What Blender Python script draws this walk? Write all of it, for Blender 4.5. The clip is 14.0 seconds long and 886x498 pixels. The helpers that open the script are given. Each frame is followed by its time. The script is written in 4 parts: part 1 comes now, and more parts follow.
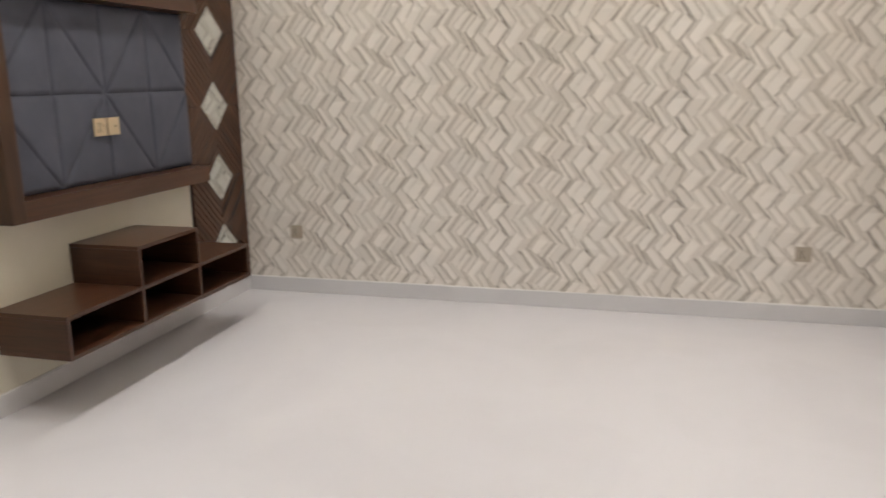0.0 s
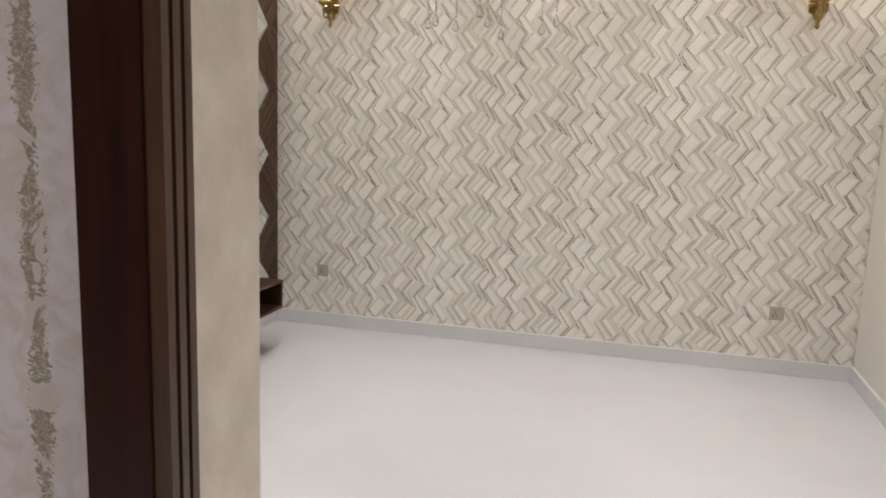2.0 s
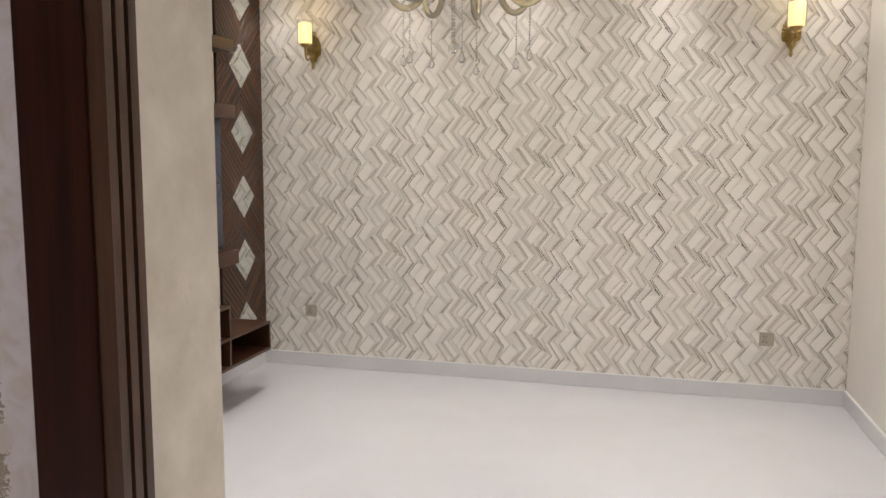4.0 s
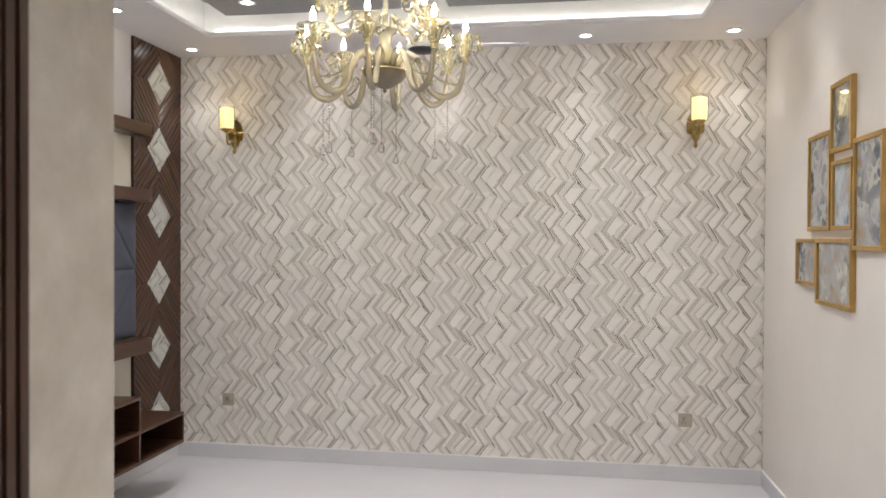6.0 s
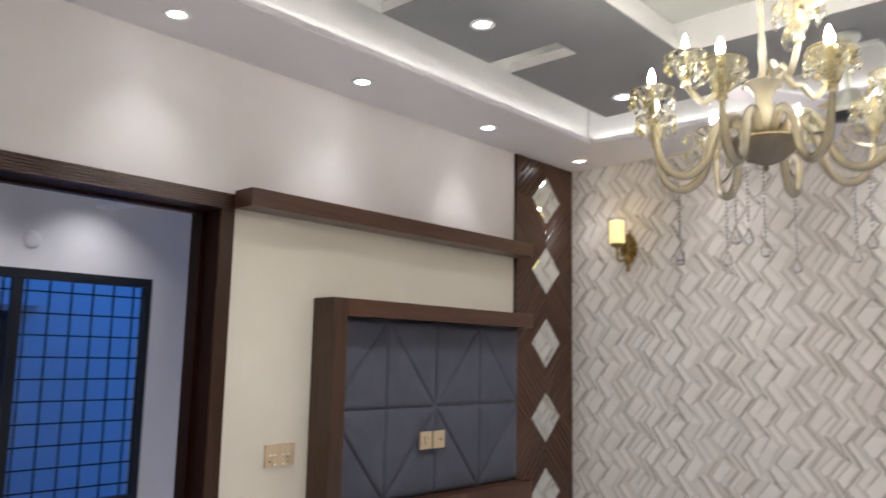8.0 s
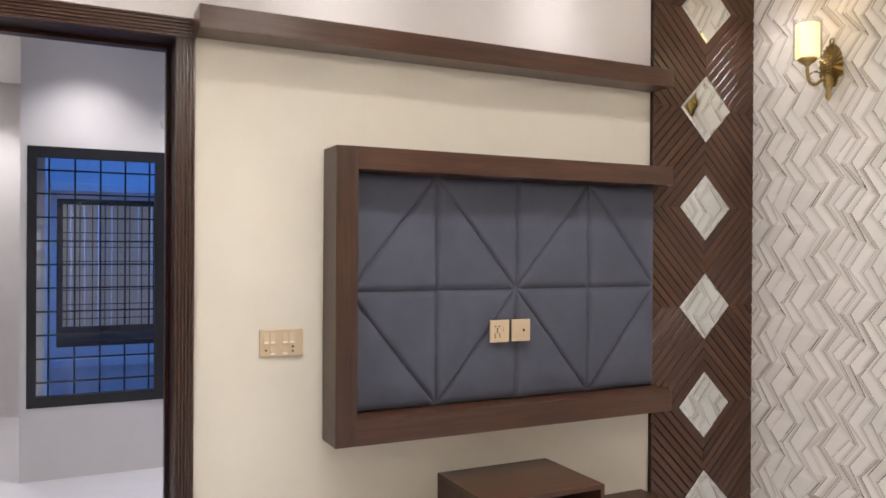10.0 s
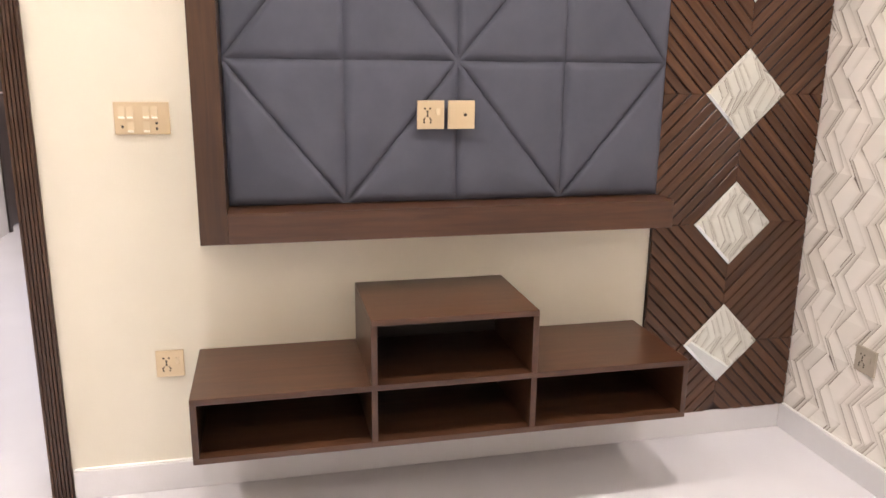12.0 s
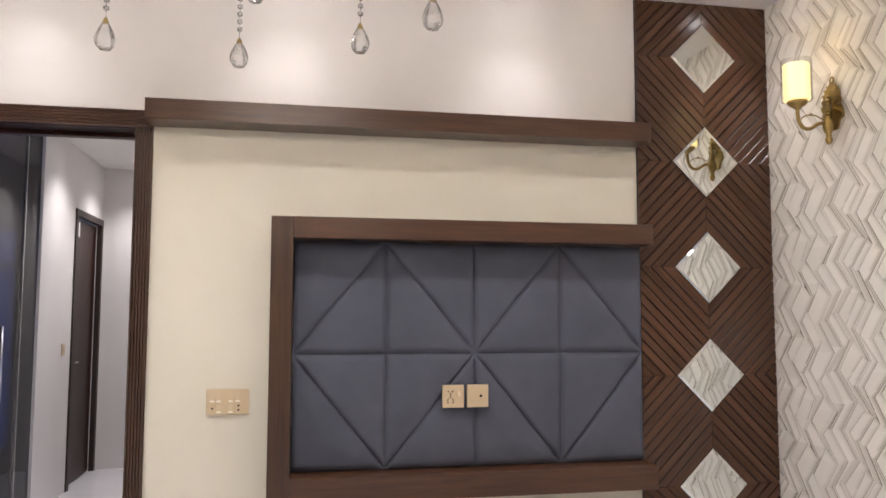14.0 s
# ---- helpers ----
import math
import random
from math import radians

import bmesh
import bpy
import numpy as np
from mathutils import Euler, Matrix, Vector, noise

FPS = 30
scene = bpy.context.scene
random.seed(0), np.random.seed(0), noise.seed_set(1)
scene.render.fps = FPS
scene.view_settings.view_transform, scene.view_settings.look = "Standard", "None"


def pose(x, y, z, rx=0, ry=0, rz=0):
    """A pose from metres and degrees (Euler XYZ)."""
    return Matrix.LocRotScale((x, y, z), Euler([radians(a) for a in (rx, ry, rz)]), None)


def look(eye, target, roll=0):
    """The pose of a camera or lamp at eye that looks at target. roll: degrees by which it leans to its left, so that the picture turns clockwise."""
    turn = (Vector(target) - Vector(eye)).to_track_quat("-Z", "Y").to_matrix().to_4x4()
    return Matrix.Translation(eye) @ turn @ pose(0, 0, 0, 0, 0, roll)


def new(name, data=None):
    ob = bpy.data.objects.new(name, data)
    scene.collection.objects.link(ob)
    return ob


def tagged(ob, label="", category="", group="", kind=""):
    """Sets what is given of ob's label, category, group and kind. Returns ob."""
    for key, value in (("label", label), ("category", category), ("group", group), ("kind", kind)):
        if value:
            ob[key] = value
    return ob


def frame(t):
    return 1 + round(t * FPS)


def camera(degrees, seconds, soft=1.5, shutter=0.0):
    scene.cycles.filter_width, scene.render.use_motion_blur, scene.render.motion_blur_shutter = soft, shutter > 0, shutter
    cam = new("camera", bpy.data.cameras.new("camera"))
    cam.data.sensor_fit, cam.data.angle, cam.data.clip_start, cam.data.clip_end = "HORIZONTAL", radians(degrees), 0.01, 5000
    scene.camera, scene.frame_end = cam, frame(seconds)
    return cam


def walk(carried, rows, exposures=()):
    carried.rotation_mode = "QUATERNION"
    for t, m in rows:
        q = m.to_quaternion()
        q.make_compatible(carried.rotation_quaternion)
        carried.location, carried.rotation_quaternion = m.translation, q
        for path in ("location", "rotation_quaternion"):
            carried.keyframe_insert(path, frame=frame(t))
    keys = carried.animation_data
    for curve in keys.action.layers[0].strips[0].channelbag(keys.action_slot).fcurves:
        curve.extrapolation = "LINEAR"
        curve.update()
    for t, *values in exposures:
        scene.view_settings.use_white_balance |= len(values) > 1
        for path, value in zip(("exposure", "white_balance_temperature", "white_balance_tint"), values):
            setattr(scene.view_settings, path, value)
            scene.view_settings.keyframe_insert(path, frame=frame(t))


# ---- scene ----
cam = camera(60.0, 14.0, shutter=0.35)
PATH = [
    (0, (2.735, 0.294, 1.426), (2.212, 2.176, 0.994), -1.0),
    (0.5, (2.749, 0.07, 1.476), (2.523, 2.003, 1.016), -0.8),
    (1, (2.684, -0.142, 1.488), (2.542, 1.801, 1.032), -1.0),
    (1.5, (2.64, -0.205, 1.496), (2.356, 1.744, 1.151), 0.5),
    (2, (2.7, -0.269, 1.569), (2.201, 1.639, 1.239), 2.0),
    (2.5, (2.702, -0.257, 1.591), (2.151, 1.632, 1.233), 1.8),
    (3, (2.718, -0.238, 1.585), (2.221, 1.669, 1.247), 1.8),
    (3.5, (2.724, -0.251, 1.561), (2.233, 1.664, 1.255), 0.8),
    (3.7, (2.743, -0.252, 1.551), (2.239, 1.663, 1.276), 0.3),
    (5.8, (2.782, -0.299, 1.583), (2.457, 1.674, 1.538), 0.3),
    (6, (2.783, -0.24, 1.589), (2.472, 1.736, 1.564), 0.3),
    (6.5, (2.731, -0.044, 1.626), (2.457, 1.933, 1.748), -0.6),
    (7, (2.785, 0.164, 1.68), (2.319, 2.093, 1.929), -1.3),
    (7.5, (2.799, 0.38, 1.665), (1.858, 2.12, 1.961), -0.2),
    (8, (2.815, 0.665, 1.653), (1.477, 2.126, 1.927), 1.2),
    (8.5, (2.913, 0.972, 1.605), (1.357, 2.217, 1.781), 0.9),
    (8.7, (2.913, 1.091, 1.596), (1.306, 2.275, 1.719), 0.7),
    (10.8, (2.479, 2.613, 1.483), (0.598, 3.264, 1.292), 1.1),
    (11, (2.44, 2.733, 1.456), (0.563, 3.346, 1.138), 1.5),
    (11.5, (2.354, 2.95, 1.388), (0.49, 3.481, 0.894), 1.6),
    (12, (2.42, 3.066, 1.388), (0.528, 3.505, 0.909), 0.7),
    (12.5, (2.584, 3.103, 1.424), (0.647, 3.488, 1.107), -0.5),
    (13, (2.76, 2.988, 1.484), (0.805, 3.397, 1.395), -0.5),
    (13.5, (2.93, 2.947, 1.535), (0.973, 3.358, 1.607), -0.1),
    (14, (3.025, 2.963, 1.548), (1.067, 3.336, 1.712), 0.1),
]
EXPOSURES = [(0.0, 0.80, 6700, 10), (1.2, 0.74, 6600, 9), (2.5, 0.84, 6550, 9), (3.5, 0.86, 6600, 10), (6.0, 0.80, 6250, 10), (6.7, 0.42, 6200, 9), (7.5, 0.46, 6200, 10), (8.0, 0.72, 6100, 12), (8.5, 0.84, 6050, 12), (11.0, 1.54, 6700, 16), (12.0, 1.72, 6850, 17), (13.0, 1.58, 6750, 16), (14.0, 1.14, 6450, 14)]
walk(cam, [(t, look(eye, target, roll)) for t, eye, target, roll in PATH], EXPOSURES)

# ---------- world and light ----------
world = bpy.data.worlds.new("dusk")
scene.world = world
world.use_nodes = True
wbg = world.node_tree.nodes["Background"]
wbg.inputs[0].default_value = (0.055, 0.25, 0.85, 1)
wbg.inputs[1].default_value = 1.05

H = 2.9          # dropped border of the ceiling
GZ = 2.97        # grey board of the ceiling
SZ = 3.15        # slab above
RX = 4.07        # picture wall
FY = 5.0         # wallpapered wall
BY = 0.856       # back wall
PX = 2.094        # end of the back wall


# ---------- materials ----------
def nodes_of(name):
    m = bpy.data.materials.new(name)
    m.use_nodes = True
    t = m.node_tree
    return m, t, t.nodes["Principled BSDF"]


def add(t, kind, **kw):
    n = t.nodes.new(kind)
    for k, v in kw.items():
        n.inputs[k].default_value = v
    return n


def ramp(t, src, stops):
    r = t.nodes.new("ShaderNodeValToRGB")
    e = r.color_ramp.elements
    e[0].position, e[0].color = stops[0][0], (*stops[0][1], 1)
    e[1].position, e[1].color = stops[-1][0], (*stops[-1][1], 1)
    for p, c in stops[1:-1]:
        n = e.new(p)
        n.color = (*c, 1)
    t.links.new(src, r.inputs[0])
    return r


def where(t, scale=(1, 1, 1), turn=(0, 0, 0)):
    c = t.nodes.new("ShaderNodeNewGeometry")
    m = t.nodes.new("ShaderNodeMapping")
    m.inputs["Scale"].default_value = scale
    r = t.nodes.new("ShaderNodeMapping")
    r.inputs["Rotation"].default_value = [radians(a) for a in turn]
    t.links.new(c.outputs["Position"], r.inputs[0])
    t.links.new(r.outputs[0], m.inputs[0])
    return m.outputs[0]


def paint(name, a, b, rough=0.6, scale=3.0, bump=0.15, grain=140.0, metal=0.0, spec=0.5):
    """Painted or plain surface: two tones in large soft patches, fine relief."""
    m, t, p = nodes_of(name)
    w = where(t)
    n1 = add(t, "ShaderNodeTexNoise", Scale=scale, Detail=6.0, Roughness=0.6)
    n2 = add(t, "ShaderNodeTexNoise", Scale=grain, Detail=3.0)
    t.links.new(w, n1.inputs["Vector"])
    t.links.new(w, n2.inputs["Vector"])
    r = ramp(t, n1.outputs["Fac"], [(0.3, a), (0.7, b)])
    t.links.new(r.outputs[0], p.inputs["Base Color"])
    bp = add(t, "ShaderNodeBump", Strength=bump, Distance=0.002)
    t.links.new(n2.outputs["Fac"], bp.inputs["Height"])
    t.links.new(bp.outputs[0], p.inputs["Normal"])
    rr = t.nodes.new("ShaderNodeMapRange")
    rr.inputs["To Min"].default_value, rr.inputs["To Max"].default_value = rough * 0.85, min(1, rough * 1.15)
    t.links.new(n1.outputs["Fac"], rr.inputs["Value"])
    t.links.new(rr.outputs[0], p.inputs["Roughness"])
    p.inputs["Metallic"].default_value = metal
    p.inputs["Specular IOR Level"].default_value = spec
    return m


def wood(name, dark, light, along="z", rough=0.35, scale=1.0, lean=0):
    """Stained wood with streaks along one axis."""
    m, t, p = nodes_of(name)
    s = {"x": (3, 60, 60), "y": (60, 3, 60), "z": (60, 60, 3)}[along]
    w = where(t, tuple(v * scale for v in s), (lean, 0, 0))
    n1 = add(t, "ShaderNodeTexNoise", Scale=1.0, Detail=8.0, Roughness=0.65, Distortion=0.6)
    t.links.new(w, n1.inputs["Vector"])
    w2 = where(t)
    n2 = add(t, "ShaderNodeTexNoise", Scale=2.2, Detail=3.0)
    t.links.new(w2, n2.inputs["Vector"])
    oi = t.nodes.new("ShaderNodeObjectInfo")
    mid = tuple((x + y) / 2 for x, y in zip(dark, light))
    r = ramp(t, n1.outputs["Fac"], [(0.32, dark), (0.52, mid), (0.72, light)])
    hs = t.nodes.new("ShaderNodeHueSaturation")
    mr = t.nodes.new("ShaderNodeMath")
    mr.operation = "MULTIPLY_ADD"
    mr.inputs[1].default_value, mr.inputs[2].default_value = 0.3, 0.7
    t.links.new(oi.outputs["Random"], mr.inputs[0])
    ad = t.nodes.new("ShaderNodeMath")
    ad.operation = "ADD"
    t.links.new(mr.outputs[0], ad.inputs[0])
    m3 = t.nodes.new("ShaderNodeMath")
    m3.operation = "MULTIPLY"
    m3.inputs[1].default_value = 0.4
    t.links.new(n2.outputs["Fac"], m3.inputs[0])
    t.links.new(m3.outputs[0], ad.inputs[1])
    t.links.new(ad.outputs[0], hs.inputs["Value"])
    t.links.new(r.outputs[0], hs.inputs["Color"])
    t.links.new(hs.outputs[0], p.inputs["Base Color"])
    p.inputs["Roughness"].default_value = rough
    bp = add(t, "ShaderNodeBump", Strength=0.25, Distance=0.001)
    t.links.new(n1.outputs["Fac"], bp.inputs["Height"])
    t.links.new(bp.outputs[0], p.inputs["Normal"])
    return m


def glow(name, color, strength):
    m, t, p = nodes_of(name)
    p.inputs["Base Color"].default_value = (*color, 1)
    p.inputs["Emission Color"].default_value = (*color, 1)
    p.inputs["Emission Strength"].default_value = strength
    return m


def glass(name, color=(1, 1, 1), rough=0.02, ior=1.5):
    m, t, p = nodes_of(name)
    p.inputs["Base Color"].default_value = (*color, 1)
    p.inputs["Transmission Weight"].default_value = 1
    p.inputs["Roughness"].default_value = rough
    p.inputs["IOR"].default_value = ior
    return m


def thin_glass(name, tint, gloss=0.5, milk=0.0):
    """A thin clear sheet: light passes straight, Fresnel gloss, a little milkiness."""
    m, t, p = nodes_of(name)
    tr = t.nodes.new("ShaderNodeBsdfTransparent")
    tr.inputs[0].default_value = (*tint, 1)
    p.inputs["Base Color"].default_value = (*tint, 1)
    p.inputs["Roughness"].default_value = 0.05
    gl = t.nodes.new("ShaderNodeBsdfGlossy")
    gl.inputs["Roughness"].default_value = 0.04
    fr = t.nodes.new("ShaderNodeFresnel")
    fr.inputs[0].default_value = 1.5
    a = t.nodes.new("ShaderNodeMixShader")
    a.inputs[0].default_value = milk
    t.links.new(tr.outputs[0], a.inputs[1])
    t.links.new(p.outputs[0], a.inputs[2])
    b = t.nodes.new("ShaderNodeMixShader")
    t.links.new(mth(t, "MULTIPLY", fr.outputs[0], gloss), b.inputs[0])
    t.links.new(a.outputs[0], b.inputs[1])
    t.links.new(gl.outputs[0], b.inputs[2])
    t.links.new(b.outputs[0], t.nodes["Material Output"].inputs[0])
    return m


def mth(t, op, a, b=None, c=None):
    n = t.nodes.new("ShaderNodeMath")
    n.operation = op
    for i, v in enumerate((a, b, c)):
        if v is None:
            continue
        if isinstance(v, (int, float)):
            n.inputs[i].default_value = v
        else:
            t.links.new(v, n.inputs[i])
    return n.outputs[0]


def zigzag_wallpaper():
    """Embossed paper with fold shading printed in its colour: u runs across each folded strip, the second map holds the
    strip's width and a random tone.
    """
    m, t, p = nodes_of("zigzag_wallpaper")

    def uv(name):
        n = t.nodes.new("ShaderNodeUVMap")
        n.uv_map = name
        sp = t.nodes.new("ShaderNodeSeparateXYZ")
        t.links.new(n.outputs[0], sp.inputs[0])
        return sp.outputs[0], sp.outputs[1]
    across, along = uv("strip")
    width, hue = uv("fold")
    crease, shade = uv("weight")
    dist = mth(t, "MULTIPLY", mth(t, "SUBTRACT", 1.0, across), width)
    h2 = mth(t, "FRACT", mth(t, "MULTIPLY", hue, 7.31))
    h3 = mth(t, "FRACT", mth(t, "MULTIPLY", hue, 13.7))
    # soft shadow beside each fold, printed into the base colour
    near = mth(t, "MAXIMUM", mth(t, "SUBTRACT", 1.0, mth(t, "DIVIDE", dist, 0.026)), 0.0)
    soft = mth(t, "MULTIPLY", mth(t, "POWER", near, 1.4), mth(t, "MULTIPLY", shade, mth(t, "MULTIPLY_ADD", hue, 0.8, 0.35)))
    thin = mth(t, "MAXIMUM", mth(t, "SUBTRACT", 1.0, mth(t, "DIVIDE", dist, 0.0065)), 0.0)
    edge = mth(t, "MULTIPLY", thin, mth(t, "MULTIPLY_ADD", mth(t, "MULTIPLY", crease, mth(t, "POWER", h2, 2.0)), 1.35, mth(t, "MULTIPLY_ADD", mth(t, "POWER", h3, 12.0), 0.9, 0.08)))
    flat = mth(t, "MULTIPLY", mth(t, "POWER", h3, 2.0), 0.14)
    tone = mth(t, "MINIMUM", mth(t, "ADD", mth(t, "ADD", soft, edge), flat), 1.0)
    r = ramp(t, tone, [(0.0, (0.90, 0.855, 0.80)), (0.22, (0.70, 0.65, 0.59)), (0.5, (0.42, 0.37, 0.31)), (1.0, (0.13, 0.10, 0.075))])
    g = t.nodes.new("ShaderNodeNewGeometry")
    big = add(t, "ShaderNodeTexNoise", Scale=6.0, Detail=5.0)
    t.links.new(g.outputs["Position"], big.inputs["Vector"])
    mx = t.nodes.new("ShaderNodeMix")
    mx.data_type = "RGBA"
    mx.blend_type = "MULTIPLY"
    mx.inputs["Factor"].default_value = 0.4
    br = ramp(t, big.outputs["Fac"], [(0.35, (0.84, 0.86, 0.86)), (0.65, (1, 0.98, 0.97))])
    t.links.new(r.outputs[0], mx.inputs["A"])
    t.links.new(br.outputs[0], mx.inputs["B"])
    t.links.new(mx.outputs["Result"], p.inputs["Base Color"])
    p.inputs["Roughness"].default_value = 0.42
    fine = add(t, "ShaderNodeTexNoise", Scale=160.0, Detail=3.0)
    t.links.new(g.outputs["Position"], fine.inputs["Vector"])
    bp = add(t, "ShaderNodeBump", Strength=0.12, Distance=0.002)
    t.links.new(fine.outputs["Fac"], bp.inputs["Height"])
    t.links.new(bp.outputs[0], p.inputs["Normal"])
    return m


def damask_wallpaper():
    """Pale lilac-grey paper with stripes of beige scrollwork."""
    m, t, p = nodes_of("damask_wallpaper")
    w = where(t)
    n1 = add(t, "ShaderNodeTexNoise", Scale=14.0, Detail=5.0, Distortion=1.6)
    t.links.new(w, n1.inputs["Vector"])
    g = t.nodes.new("ShaderNodeNewGeometry")
    sx = t.nodes.new("ShaderNodeSeparateXYZ")
    t.links.new(g.outputs["Position"], sx.inputs[0])
    band = mth(t, "ABSOLUTE", mth(t, "SUBTRACT", mth(t, "FRACT", mth(t, "DIVIDE", sx.outputs[0], 0.13)), 0.5))
    leafy = add(t, "ShaderNodeTexNoise", Scale=58.0, Detail=3.0, Distortion=3.0)
    t.links.new(w, leafy.inputs["Vector"])
    wave = mth(t, "MULTIPLY_ADD", mth(t, "SINE", mth(t, "MULTIPLY", sx.outputs[2], 26.0)), 0.035, mth(t, "MULTIPLY_ADD", leafy.outputs["Fac"], 0.34, -0.17))
    inb = mth(t, "LESS_THAN", mth(t, "ADD", band, wave), 0.12)
    motif = mth(t, "MULTIPLY", mth(t, "GREATER_THAN", n1.outputs["Fac"], 0.44), mth(t, "GREATER_THAN", mth(t, "ABSOLUTE", mth(t, "SUBTRACT", leafy.outputs["Fac"], 0.5)), 0.018))
    fac = mth(t, "MULTIPLY", inb, motif)
    r = ramp(t, fac, [(0.0, (0.60, 0.545, 0.56)), (1.0, (0.27, 0.225, 0.165))])
    r2 = ramp(t, n1.outputs["Fac"], [(0.38, (0.86, 0.82, 0.74)), (0.5, (0.95, 0.93, 0.90)), (0.6, (1, 1, 1))])
    mx = t.nodes.new("ShaderNodeMix")
    mx.data_type = "RGBA"
    mx.blend_type = "MULTIPLY"
    mx.inputs["Factor"].default_value = 1.0
    t.links.new(r.outputs[0], mx.inputs["A"])
    t.links.new(r2.outputs[0], mx.inputs["B"])
    t.links.new(mx.outputs["Result"], p.inputs["Base Color"])
    p.inputs["Roughness"].default_value = 0.55
    bp = add(t, "ShaderNodeBump", Strength=0.3, Distance=0.002)
    t.links.new(fac, bp.inputs["Height"])
    t.links.new(bp.outputs[0], p.inputs["Normal"])
    return m


M_PAPER = zigzag_wallpaper()
M_DAMASK = damask_wallpaper()
M_CREAM = paint("cream_wall_paint", (0.685, 0.640, 0.530), (0.725, 0.680, 0.570), 0.55)
# wall above the shelf, paler and more lilac than the cream below
M_UPPER = paint("pale_lilac_upper_wall", (0.745, 0.71, 0.69), (0.785, 0.75, 0.73), 0.55)
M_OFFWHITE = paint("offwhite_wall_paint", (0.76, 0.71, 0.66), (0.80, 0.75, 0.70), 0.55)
M_STUCCO = paint("mottled_stucco", (0.52, 0.46, 0.38), (0.68, 0.62, 0.53), 0.5, scale=9.0, bump=0.3, grain=60)
M_WHITE = paint("white_ceiling_paint", (0.80, 0.79, 0.77), (0.83, 0.82, 0.80), 0.6)
# slab toned grey-green, darker than the white cove faces
M_SLAB = paint("slab_grey_green", (0.49, 0.50, 0.45), (0.54, 0.55, 0.50), 0.65)
M_BORDER = paint("ceiling_border_paint", (0.71, 0.69, 0.71), (0.75, 0.73, 0.75), 0.6)
M_GREY = paint("grey_ceiling_paint", (0.225, 0.23, 0.24), (0.255, 0.26, 0.27), 0.55)
M_HALL = paint("cool_hall_paint", (0.69, 0.66, 0.65), (0.73, 0.70, 0.69), 0.5)
M_SKIRT = paint("white_tile_skirting", (0.66, 0.65, 0.66), (0.72, 0.71, 0.72), 0.2)
M_WOODV = wood("walnut_upright", (0.034, 0.0140, 0.0072), (0.076, 0.034, 0.0155), "z", 0.32)
M_WOODY = wood("walnut_level", (0.039, 0.0158, 0.0088), (0.080, 0.0345, 0.0168), "y", 0.28)
M_WOODX = wood("walnut_across", (0.039, 0.0158, 0.0088), (0.080, 0.0345, 0.0168), "x", 0.28)
M_JAMB = wood("mahogany_jamb", (0.012, 0.0032, 0.0018), (0.034, 0.0085, 0.0042), "z", 0.34)
for q in (M_JAMB,):
    q.node_tree.nodes["Principled BSDF"].inputs["Specular IOR Level"].default_value = 0.2
# near-black, for boards behind the cushions and at the console's back
M_INSIDE = paint("dark_backing", (0.02, 0.013, 0.011), (0.03, 0.02, 0.016), 0.5)
M_PAD = paint("slate_velvet", (0.066, 0.070, 0.094), (0.088, 0.092, 0.120), 0.85, scale=7, bump=0.4, grain=400)
M_MIRROR = paint("mirror_glass", (0.80, 0.84, 0.82), (0.84, 0.87, 0.85), 0.02, metal=1.0, bump=0.0)
M_BRASS = paint("antique_brass", (0.28, 0.19, 0.07), (0.50, 0.36, 0.14), 0.34, scale=30, metal=1.0, grain=90)
M_GOLD = paint("gold_frame", (0.50, 0.32, 0.10), (0.62, 0.42, 0.15), 0.38, scale=14, metal=0.85)
M_GILT = paint("polished_gilt", (0.74, 0.65, 0.38), (0.84, 0.75, 0.48), 0.2, scale=20, metal=1.0)
M_PLATE = paint("champagne_plate", (0.60, 0.47, 0.30), (0.68, 0.54, 0.36), 0.3, metal=0.35, bump=0.05)
M_ROCKER = paint("champagne_rocker", (0.64, 0.52, 0.35), (0.71, 0.58, 0.40), 0.25, bump=0.03)
M_BAR = paint("pale_indicator", (0.86, 0.82, 0.70), (0.90, 0.86, 0.76), 0.3, bump=0.02)
M_HOLE = paint("socket_hole", (0.03, 0.02, 0.015), (0.04, 0.03, 0.02), 0.6)
M_LED = glow("led_strip_light", (1.0, 0.96, 0.90), 5.0)
M_LEDTRAY = glow("tray_strip_light", (1.0, 0.97, 0.90), 1.8)
M_DOWN = glow("downlight_lens", (1.0, 0.98, 0.95), 14.0)
M_TRIMW = paint("white_plastic", (0.8, 0.8, 0.8), (0.84, 0.84, 0.84), 0.35, bump=0.03)
M_SHADE = glow("candle_shade_light", (1.0, 0.82, 0.36), 0.72)
M_BULB = glow("candle_bulb_light", (1.0, 0.92, 0.80), 185.0)
M_CRYSTAL = thin_glass("clear_crystal", (0.98, 0.98, 0.98), 1.0, 0.10)
M_AMBER = thin_glass("champagne_glass", (0.94, 0.90, 0.72), 1.0, 0.27)
M_SLEEVE = thin_glass("clear_sleeve_glass", (0.97, 0.97, 0.95), 0.3, 0.02)
M_TEAR = thin_glass("cut_crystal", (0.99, 0.99, 0.99), 0.7, 0.30)
tear = M_TEAR.node_tree.nodes["Principled BSDF"].inputs
tear["Transmission Weight"].default_value, tear["IOR"].default_value, tear["Roughness"].default_value = 1.0, 1.5, 0.0
tear["Base Color"].default_value = (1, 1, 1, 1)
M_GLINT = glass("cut_glass", (0.97, 0.97, 0.88), 0.0, 1.5)
M_BOWL = paint("smoked_bowl_glass", (0.15, 0.12, 0.075), (0.21, 0.17, 0.11), 0.08, scale=10, bump=0.03, spec=0.8)
